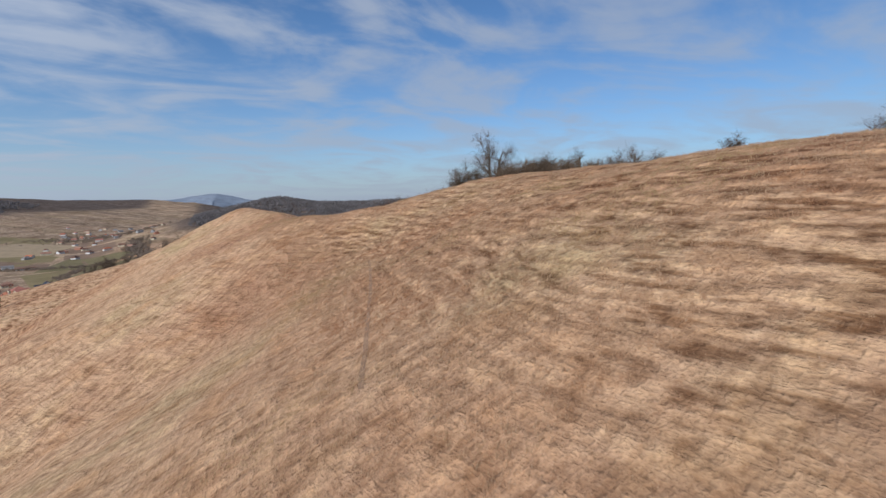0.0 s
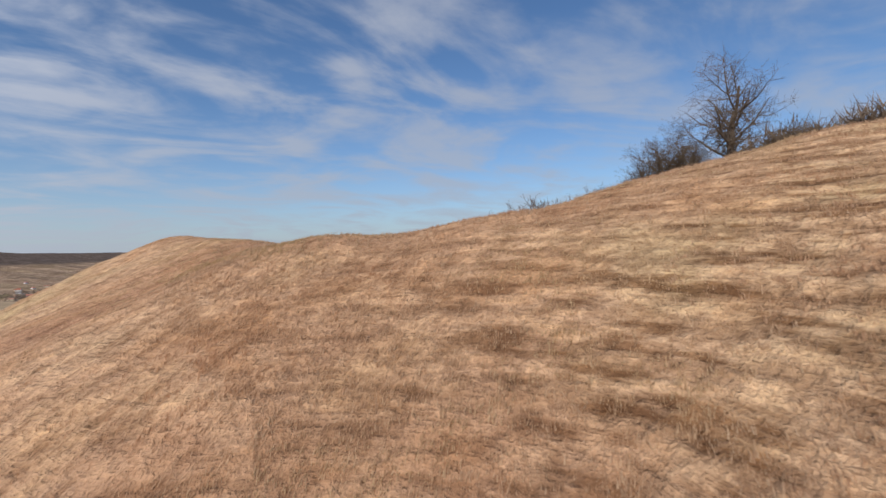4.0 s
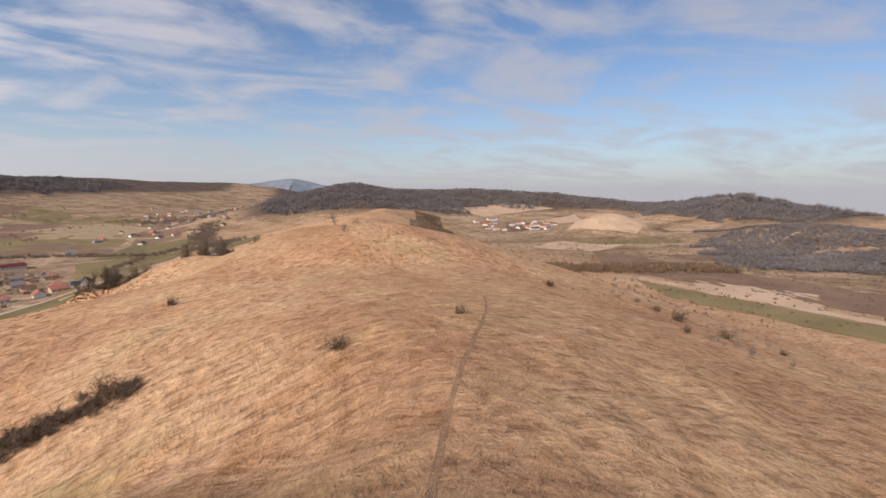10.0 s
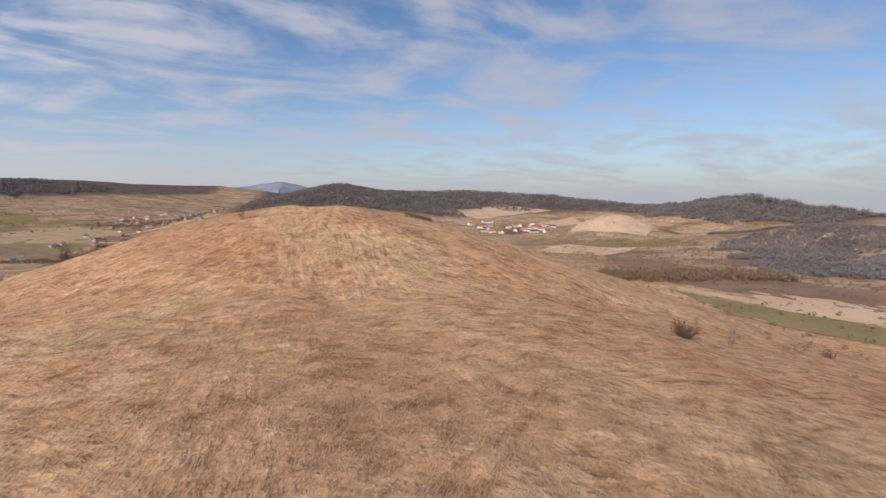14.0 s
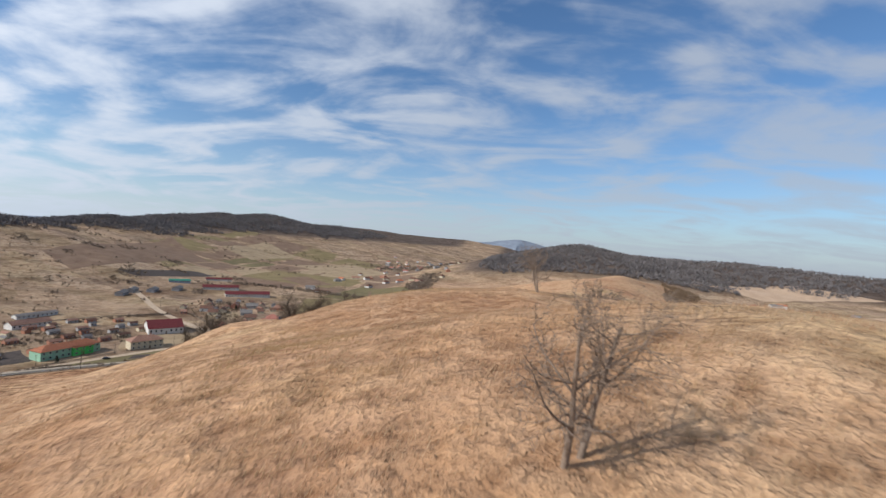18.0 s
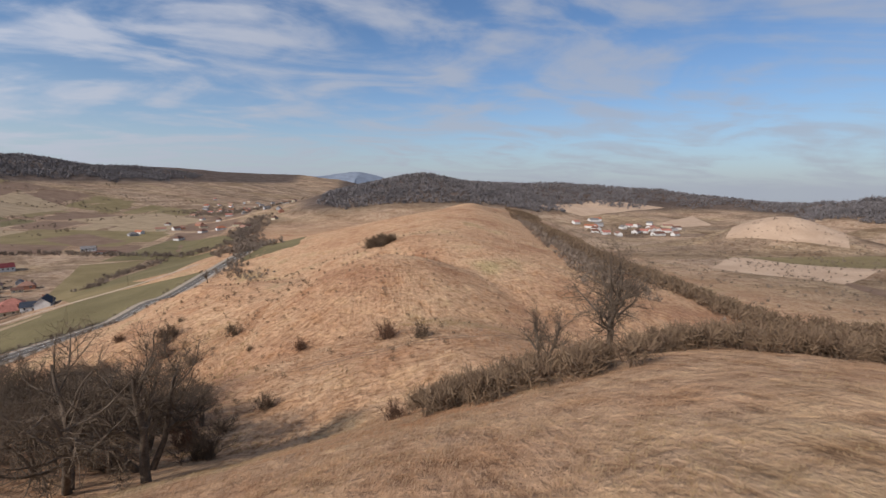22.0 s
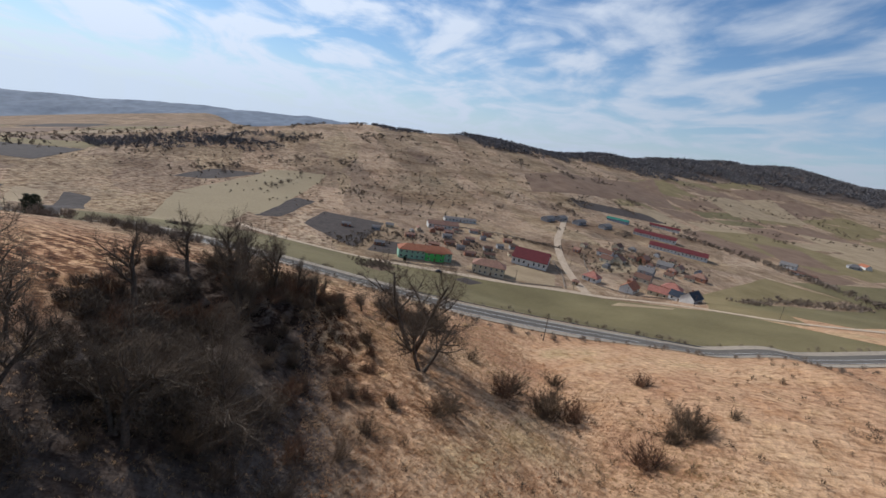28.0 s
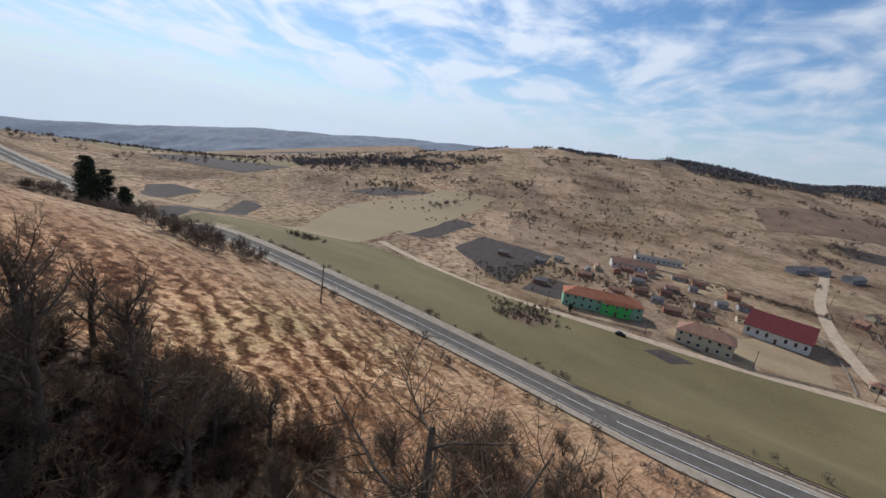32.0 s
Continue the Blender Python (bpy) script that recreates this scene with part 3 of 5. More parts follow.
def field(corners, mat, label, lift=0.12, step=4.0, name="field"):
    """A four-cornered field that lies on the ground."""
    a, b, c, d = [np.array(p, float) for p in corners]
    nu = max(2, int(max(np.linalg.norm(b - a), np.linalg.norm(c - d)) / step))
    nv = max(2, int(max(np.linalg.norm(d - a), np.linalg.norm(c - b)) / step))
    u, v = np.meshgrid(np.linspace(0, 1, nu + 1), np.linspace(0, 1, nv + 1))
    p = (a * (1 - u)[..., None] + b * u[..., None]) * (1 - v)[..., None] + (d * (1 - u)[..., None] + c * u[..., None]) * v[..., None]
    x = p[..., 0] + 1.2 * wave(p[..., 0], p[..., 1], 40, 41)
    y = p[..., 1] + 1.2 * wave(p[..., 0], p[..., 1], 40, 42)
    z = drape(x, y) + lift
    edge = (u == 0) | (u == 1) | (v == 0) | (v == 1)
    ob = sheet(name, x, y, np.where(edge, z - 0.3, z), mat)
    return tagged(ob, label, "field", kind="structure")


def ribbon(name, xs, ys, offset, width, lift, mat, label, category, parent=None, step=3.0):
    """A strip along a line in plan, on the ground, offset to its left by metres."""
    xs, ys = np.array(xs, float), np.array(ys, float)
    s = np.r_[0, np.cumsum(np.hypot(np.diff(xs), np.diff(ys)))]
    t = np.arange(0, s[-1], step)
    smooth_x = sum(np.interp(t + k, s, xs) for k in (-16, -8, 0, 8, 16)) / 5
    smooth_y = sum(np.interp(t + k, s, ys) for k in (-16, -8, 0, 8, 16)) / 5
    tx, ty = np.gradient(smooth_x), np.gradient(smooth_y)
    ln = np.hypot(tx, ty)
    nx, ny = -ty / ln, tx / ln
    mid = drape(smooth_x, smooth_y)
    across = np.array([offset - width / 2, offset - width / 6, offset + width / 6, offset + width / 2])
    x = smooth_x[:, None] + nx[:, None] * across
    y = smooth_y[:, None] + ny[:, None] * across
    z = np.maximum(drape(x, y) + lift, (mid + lift)[:, None] - 0.4) if parent is None and width > 2 else drape(x, y) + lift
    ob = sheet(name, x, y, z, mat)
    if parent:
        ob.parent = parent
        return ob
    return tagged(ob, label, category, kind="structure")


road_y = np.arange(150, 1100, 4.0)
road_x = road_line(road_y)
road = ribbon("road", road_x, road_y, 0, 7.4, 0.32, asphalt, "grey two-lane asphalt road with white lines along the foot of the hill", "road")
ribbon("verge", road_x, road_y, 5.1, 2.8, 0.22, gravel, "pale gravel verge beside the asphalt road", "verge")
ribbon("verge", road_x, road_y, -5.1, 2.8, 0.22, gravel, "pale gravel verge beside the asphalt road", "verge")
for off in (3.45, -3.45):
    ribbon("edge_line", road_x, road_y, off, 0.16, 0.36, white_line, "", "", road)
ribbon("centre_line", road_x, road_y, 0.0, 0.2, 0.36, white_line, "", "", road)
DIRT_X = [-308, -274, -246, -238, -226, -214, -205, -195, -178, -150, -118, -95]
DIRT_Y = [388, 421, 456, 481, 515, 545, 578, 600, 625, 640, 650, 690]
dirt_road = ribbon("dirt_road", DIRT_X, DIRT_Y, 0, 5.0, 0.2, dirt, "pale dirt road past the village houses", "road")
ribbon("dirt_road", [-196, -210, -250, -290, -330, -372, -420, -450], [592, 596, 611, 631, 655, 687, 722, 745], 0, 6.0, 0.24, dirt, "pale dirt lane into the village", "road")

crop_y = np.linspace(335, 640, 70)
crop_far = np.interp(crop_y, [335, 384, 478, 545, 592, 640], [-262, -297, -240, -218, -200, -150])
crop_near = road_line(crop_y) - 9
cu = np.linspace(0, 1, 22)[:, None]
cx_, cy_ = crop_near + (crop_far + 4 - crop_near) * cu, crop_y + 0 * cu
crop = sheet("field", cx_, cy_, drape(cx_, cy_) + 0.16, green_field)
tagged(crop, "green winter crop between the road and the dirt road", "field", kind="structure")
field([(-329, 397), (-331, 420), (-397, 448), (-408, 427)], dark_soil, "dark ploughed plot", 0.14)
field([(-320, 432), (-262, 462), (-338, 500), (-362, 450)], dark_soil, "dark ploughed plot", 0.14)
field([(-178, 348), (-391, 336), (-354, 401), (-303, 386)], stubble, "broad pale stubble field on the valley floor", 0.15, 6)
field([(-391, 336), (-523, 402), (-515, 465), (-326, 405)], stubble, "broad pale stubble field on the valley floor", 0.15, 6)
field([(-184, 329), (-359, 277), (-345, 300), (-185, 342)], dark_soil, "dark ploughed plot", 0.2, 6)
field([(-351, 208), (-369, 216), (-360, 248), (-294, 250)], dark_soil, "dark ploughed plot", 0.2, 6)
field([(-449, 320), (-509, 345), (-503, 398), (-449, 352)], dark_soil, "dark ploughed plot", 0.2, 6)
field([(-234, 291), (-358, 250), (-354, 274), (-196, 320)], pale_field, "pale stubble strip", 0.16, 6)
field([(-178, 672), (-190, 869), (-105, 850), (-108, 670)], green_field, "green field beyond the village", 0.12)
field([(-62, 640), (-60, 720), (-20, 715), (-22, 660)], green_field, "green field under the hill", 0.12)
field([(-205, 690), (-260, 830), (-205, 860), (-185, 690)], olive_field, "olive meadow beside the village", 0.1)
field([(-229, 526), (-208, 580), (-231, 592), (-253, 577)], pale_field, "dry yellow lawn in front of the hall", 0.12, 4, "lawn")
field([(-231, 531), (-248, 560), (-262, 552), (-243, 528)], pale_field, "dry yellow lawn beside the cream house", 0.1, 4, "lawn")
field([(-215, 508), (-222, 522), (-210, 534), (-203, 518)], dark_soil, "dark wet hollow at the edge of the crop", 0.22, 3)
field([(-268, 640), (-240, 640), (-250, 690), (-275, 690)], pale_field, "dry yellow garden plot", 0.1, 4)
field([(-150, 628), (-205, 690), (-205, 745), (-112, 650)], olive_field, "olive meadow beside the cottages", 0.1)
field([(-262, 468), (-254, 490), (-285, 505), (-292, 480)], dark_soil, "dark dug garden plot", 0.14, 4)
field([(-250, 850), (-248, 1034), (-150, 960), (-108, 872)], green_field, "green field in the long valley", 0.45, 8)
field([(-741, 1293), (-773, 1556), (-619, 1467), (-611, 1235)], pale_field, "pale field on the western slope", 0.5, 10)
field([(-527, 796), (-509, 926), (-464, 927), (-493, 796)], dark_soil, "dark ploughed strip under the western slope", 0.45, 8)
field([(-635, 778), (-830, 1230), (-603, 1081), (-540, 745)], brown_field, "brown tilled field on the western slope", 0.4, 10)
field([(-459, 974), (-486, 1140), (-293, 1135), (-286, 958)], olive_field, "olive meadow in the long valley", 0.45, 8)
field([(-412, 1016), (-395, 1094), (-297, 1013), (-319, 951)], brown_field, "brown tilled strip in the long valley", 0.7, 8)
field([(-535, 1302), (-464, 1529), (-294, 1355), (-323, 1154)], pale_field, "pale stubble in the long valley", 0.5, 10)
pale_grass = two_tone("pale_dry_pasture", (0.38, 0.26, 0.17), (0.50, 0.36, 0.245), 0.04, 1.5, 0.95, 0.4)
for corners in ([(380, 1189), (613, 1332), (751, 1295), (457, 1140)], [(602, 1104), (774, 1226), (714, 1098), (618, 1068)], [(455, 790), (545, 868), (640, 800), (520, 700)],
                [(268, 373), (294, 298), (247, 283), (230, 333)], [(300, 640), (380, 700), (420, 600), (330, 560)]):
    field(corners, pale_grass, "pale dry pasture in the side valley", 0.5, 9, "pasture")
for corners, mat in (([(340, 575), (312, 263), (262, 228), (252, 440)], brown_field), ([(232, 385), (240, 224), (216, 186), (206, 330)], olive_field), ([(246, 395), (250, 222), (242, 218), (236, 385)], pale_grass)):
    field(corners, mat, "long olive-brown field in the side valley", 0.45, 9)
field([(-199, 453), (-225, 469), (-219, 484), (-189, 466)], brown_field, "brown weedy hollow in the crop", 0.24, 3)
field([(-176, 585), (-182, 600), (-160, 622), (-157, 616)], pale_field, "pale bare strip in the crop", 0.24, 3)
rf = random.Random(5)
for row, (y0, y1) in enumerate(((900, 990), (1000, 1120), (1130, 1270), (1290, 1450), (1470, 1680))):
    x = -140 - 20 * row
    while x > -620 - 60 * row:
        w = rf.uniform(45, 130)
        field([(x, y0), (x - w * 0.25, y1 - 8), (x - w * 1.2, y1 - 4), (x - w + 6, y0 + 4)],
              rf.choice((pale_field, brown_field, olive_field, olive_field, pale_field, brown_field, green_field)), "strip of farmland in the long valley", 0.2, 14)
        x -= w
for x0, y0, w, dpt, mat in ((360, 620, 140, 90, olive_field), (350, 440, 110, 70, brown_field)):
    field([(x0, y0), (x0 + w, y0 - 40), (x0 + w + 15, y0 + dpt - 40), (x0 + 10, y0 + dpt)], mat, "strip of farmland in the side valley", 0.2, 10)


rf = random.Random(9)
for row in range(5):
    y0 = 215 - 150 * row
    x = -470 - 30 * row
    while x > -1050:
        w = rf.uniform(60, 150)
        field([(x, y0), (x - 25, y0 - 128), (x - w - 25, y0 - 120), (x - w + 8, y0 + 4)],
              rf.choice((brown_field, olive_field, dark_soil, brown_field, pale_field, olive_field)), "strip of farmland on the southern valley floor", 0.5, 14)
        x -= w + rf.choice((0, 0, 40))

# ---- small builders ----
def part(name, bm, mat, parent, label=""):
    """Links a bmesh as one mesh object under a thing or a part."""
    me = bpy.data.meshes.new(name)
    bm.to_mesh(me)
    bm.free()
    me.materials.append(mat)
    ob = new(name, me)
    ob.parent = parent
    return tagged(ob, label) if label else ob


def part_mesh(name, me, mat, parent, label=""):
    me.materials.append(mat)
    ob = new(name, me)
    ob.parent = parent
    return tagged(ob, label) if label else ob


def thing(name, label, category, group="", m=None):
    ob = new(name)
    ob.empty_display_size = 0.3
    if m is not None:
        ob.matrix_world = m
    return tagged(ob, label, category, group)


def box(bm, x0, x1, y0, y1, z0, z1):
    v = [bm.verts.new((x, y, z)) for z in (z0, z1) for x, y in ((x0, y0), (x1, y0), (x1, y1), (x0, y1))]
    for f in ((3, 2, 1, 0), (4, 5, 6, 7), (0, 1, 5, 4), (1, 2, 6, 5), (2, 3, 7, 6), (3, 0, 4, 7)):
        bm.faces.new([v[k] for k in f])
    return bm


def on_ground(x, y, turn=0.0, scale=1.0, sink=0.0):
    z = float(drape(x, y))
    return pose(x, y, z - sink, 0, 0, turn) @ Matrix.Scale(scale, 4)


def tubes(segments, sides):
    """A mesh of tapered tubes: rows of p0, p1, r0, r1."""
    s = np.array(segments, float)
    p0, p1, r0, r1 = s[:, 0:3], s[:, 3:6], s[:, 6], s[:, 7]
    d = p1 - p0
    d /= np.linalg.norm(d, axis=1, keepdims=True) + 1e-9
    ref = np.where(np.abs(d[:, 2:3]) > 0.9, [[1.0, 0, 0]], [[0, 0, 1.0]])
    a = np.cross(d, ref)
    a /= np.linalg.norm(a, axis=1, keepdims=True)
    b = np.cross(d, a)
    ang = np.arange(sides) / sides * 2 * np.pi
    ring = np.cos(ang)[None, :, None] * a[:, None] + np.sin(ang)[None, :, None] * b[:, None]
    v = np.concatenate([p0[:, None] + ring * r0[:, None, None], p1[:, None] + ring * r1[:, None, None]], 1)
    n = len(s)
    base = np.arange(n)[:, None, None] * 2 * sides
    k = np.arange(sides)
    f = np.stack([k, (k + 1) % sides, (k + 1) % sides + sides, k + sides], -1)[None] + base
    me = mesh_from("tubes", v.reshape(-1, 3), f.reshape(-1), 4)
    me.polygons.foreach_set("use_smooth", np.ones(len(me.polygons), bool))
    return me


def grow(rng, start, way, length, radius, level, top, out, spread, lift):
    """Branches: adds rows of p0, p1, r0, r1 to out[level]."""
    p, d, r = np.array(start, float), np.array(way, float), radius
    steps = (6, 5, 4, 2, 1)[level]
    for k in range(steps):
        d = d + rng.normal(0, 0.09 + 0.04 * level, 3) + np.array((0, 0, lift * (0.12 if level else 0.02)))
        d /= np.linalg.norm(d)
        q = p + d * length / steps
        r2 = max(radius * (1 - 0.7 * (k + 1) / steps), 0.008)
        out[level].append((*p, *q, r, r2))
        if level < top and (level > 0 or k >= 2):
            for _ in range((2, 2, 3, 2)[level]):
                side = rng.normal(0, 1, 3)
                side -= d * (side @ d)
                side /= np.linalg.norm(side) + 1e-9
                w = d * (1.05 - spread * rng.uniform(0.5, 1.0)) + side * spread * rng.uniform(0.7, 1.2)
                w /= np.linalg.norm(w)
                grow(rng, p + (q - p) * rng.uniform(0.2, 1), w, length * (1 - 0.35 * k / steps) * rng.uniform(0.4, 0.72), max(r2 * 0.66, 0.009), level + 1, top, out, spread, lift)
        p, r = q, r2


bark = two_tone("bark", (0.06, 0.045, 0.033), (0.17, 0.13, 0.095), 3.0, 18.0, 0.95, 0.6)
twig = two_tone("twigs", (0.085, 0.06, 0.042), (0.17, 0.125, 0.085), 1.2, None, 0.95)
shrub_twig = two_tone("shrub_twigs", (0.11, 0.072, 0.046), (0.21, 0.145, 0.09), 0.8, None, 0.95)
conifer_green = two_tone("pine_needles", (0.016, 0.024, 0.014), (0.04, 0.053, 0.028), 1.5, 8.0, 0.9)


def bare_tree(seed, height=9.0, stems=1, spread=0.75, label="", top=3, thick=0.032, fine=1.0, coat=None):
    """A leafless tree: trunk with limbs, and a crown of branches and twigs."""
    rng = np.random.RandomState(seed)
    out = [[], [], [], [], []]
    for k in range(stems):
        a = rng.uniform(0, 6.28)
        lean = 0.12 if stems == 1 else 0.4
        grow(rng, (0.15 * math.cos(a) * (stems > 1), 0.15 * math.sin(a) * (stems > 1), -0.3), (lean * math.cos(a), lean * math.sin(a), 1), height * 0.62,
             height * thick / (1 + 0.25 * (stems - 1)), 0, top, out, spread, 0.9)
    tall = max(row[5] for rows in out for row in rows)
    out = [[tuple(v * height / tall if i < 6 else v for i, v in enumerate(row)) for row in rows] for rows in out]
    if fine < 1:
        out[3] = out[3][::2]
        out = [[row[:6] + (row[6] * (fine if k > 1 else 1), row[7] * (fine if k > 0 else 1)) for row in rows] for k, rows in enumerate(out)]
    ob = thing("bare_tree", label or "leafless grey-brown tree standing in dry grass", "tree")
    part_mesh("trunk", tubes(out[0] + out[1], 6), coat or bark, ob)
    part_mesh("crown", tubes(out[2] + out[3] + out[4], 3), coat or twig, ob)
    return ob


def shrub(seed, size=1.6, stems=26, label="", mat=None):
    """A leafless bush: many thin stems that fork into twigs."""
    rng = np.random.RandomState(seed)
    rows, fine = [], []
    for k in range(stems):
        a, tilt = rng.uniform(0, 6.28), abs(rng.normal(0, 0.55))
        d = np.array((math.cos(a) * math.sin(tilt), math.sin(a) * math.sin(tilt), math.cos(tilt)))
        p = np.array((rng.normal(0, 0.16), rng.normal(0, 0.16), -0.1)) * size
        ln = size * rng.uniform(0.5, 0.95)
        rows.append((0, 0, -0.2 * size, *p, 0.02 * size, 0.014 * size))
        for s in range(3):
            d = d + rng.normal(0, 0.22, 3)
            d /= np.linalg.norm(d)
            q = p + d * ln / 3
            rows.append((*p, *q, 0.014 * size * (1 - s * 0.28), 0.014 * size * (0.72 - s * 0.28)))
            for _ in range(5):
                w = d + rng.normal(0, 0.55, 3)
                w /= np.linalg.norm(w)
                e = p + (q - p) * rng.uniform(0, 1)
                g = e + w * size * rng.uniform(0.12, 0.3)
                fine.append((*e, *g, 0.006 * size, 0.003 * size))
                for _ in range(2):
                    w2 = w + rng.normal(0, 0.6, 3)
                    g2 = e + (g - e) * rng.uniform(0.3, 1)
                    fine.append((*g2, *(g2 + w2 / np.linalg.norm(w2) * size * rng.uniform(0.06, 0.16)), 0.004 * size, 0.002 * size))
            p = q
    ob = thing("bush", label or "leafless brown bush on the grassy slope", "bush")
    part_mesh("stem", tubes(rows, 4), bark, ob)
    part_mesh("crown", tubes(fine, 3), mat or shrub_twig, ob)
    return ob


def conifer(seed, height, label):
    """A dark pine: a straight trunk and rows of drooping needle sprays with gaps."""
    rng = np.random.RandomState(seed)
    ob = thing("pine_tree", label, "tree")
    part_mesh("trunk", tubes([(0, 0, -0.4, 0, 0, height * 0.5, height * 0.022, height * 0.016), (0, 0, height * 0.5, 0, 0, height * 0.98, height * 0.016, 0.03)], 7), bark, ob)
    tri, limbs = [], []
    for k in range(95):
        u = rng.uniform(0.12, 1.0)
        z0, reach = height * u, height * 0.23 * (math.sin(math.pi * min(1, u * 0.90 + 0.07)) ** 0.6 + 0.1) * rng.uniform(0.6, 1.15)
        a = rng.uniform(0, 6.28)
        tip = np.array((math.cos(a) * reach, math.sin(a) * reach, z0 + reach * rng.uniform(-0.15, 0.35)))
        limbs.append((0, 0, z0, *tip, 0.05, 0.015))
        for _ in range(46):
            c = np.array((0, 0, z0)) + (tip - np.array((0, 0, z0))) * rng.uniform(0.3, 1.08) + rng.normal(0, height * 0.022, 3)
            v = rng.normal(0, 1, 3)
            w = rng.normal(0, 1, 3)
            v, w = v / np.linalg.norm(v), w / np.linalg.norm(w)
            tri += [c, c + v * height * 0.036, c + w * height * 0.032]
    part_mesh("limb", tubes(limbs, 4), bark, ob)
    part_mesh("needles", mesh_from("needles", np.array(tri), np.arange(len(tri)), 3), conifer_green, ob)
    return ob


# ---- houses ----
def plaster(name, colour):
    return two_tone(name, tuple(c * 0.78 for c in colour), colour, 0.7, 6.0, 0.9, 0.15)


def tiles(name, colour):
    m, n, l, b = material(name, 0.8, 0.2)
    f = noise_node(n, l, 0.9, 5)
    c = ramp_node(n, l, f, [(0.3, tuple(v * 0.62 for v in colour)), (0.7, colour)])
    co = n.new("ShaderNodeTexCoord")
    w = n.new("ShaderNodeTexWave")
    w.wave_type, w.bands_direction = "BANDS", "Z"
    w.inputs["Scale"].default_value, w.inputs["Distortion"].default_value = 3.2, 0.6
    l.new(co.outputs["Object"], w.inputs["Vector"])
    c = mix_node(n, l, 0.35, c, ramp_node(n, l, w.outputs[0], [(0.0, (0.55, 0.55, 0.55)), (0.6, (1, 1, 1))]), "MULTIPLY")
    bp = n.new("ShaderNodeBump")
    bp.inputs["Strength"].default_value, bp.inputs["Distance"].default_value = 0.5, 0.05
    l.new(w.outputs[0], bp.inputs["Height"])
    l.new(bp.outputs[0], b.inputs["Normal"])
    l.new(c, b.inputs["Base Color"])
    return m


WALLS = {"white": plaster("white_plaster", (0.66, 0.64, 0.60)), "cream": plaster("cream_plaster", (0.58, 0.50, 0.36)), "grey": plaster("grey_plaster", (0.36, 0.35, 0.34)),
         "green": plaster("green_plaster", (0.10, 0.55, 0.13)), "mint": plaster("mint_plaster", (0.30, 0.50, 0.36)), "brick": plaster("red_brick", (0.36, 0.17, 0.11)), "bluegrey": plaster("blue_grey_panels", (0.30, 0.35, 0.42))}
ROOFS = {"orange": tiles("orange_tiles", (0.42, 0.16, 0.085)), "faded": tiles("faded_tiles", (0.36, 0.20, 0.14)), "red": tiles("red_metal_roof", (0.15, 0.03, 0.032)), "dark": tiles("dark_slate_roof", (0.045, 0.055, 0.075)),
         "brown": tiles("brown_tiles", (0.19, 0.10, 0.07)), "grey": tiles("grey_sheet_roof", (0.23, 0.21, 0.195)), "green": tiles("green_sheet_roof", (0.05, 0.22, 0.16)), "pink": tiles("pinkish_tiles", (0.46, 0.19, 0.14))}
pane_mat = material("window_glass", 0.15, 0.6)[0]
pane_mat.node_tree.nodes["Principled BSDF"].inputs["Base Color"].default_value = (0.03, 0.035, 0.045, 1)
frame_mat = two_tone("window_frame", (0.5, 0.5, 0.48), (0.68, 0.67, 0.64), 3.0)
door_mat = two_tone("door_wood", (0.10, 0.06, 0.035), (0.18, 0.11, 0.07), 4.0)
HOUSES = []


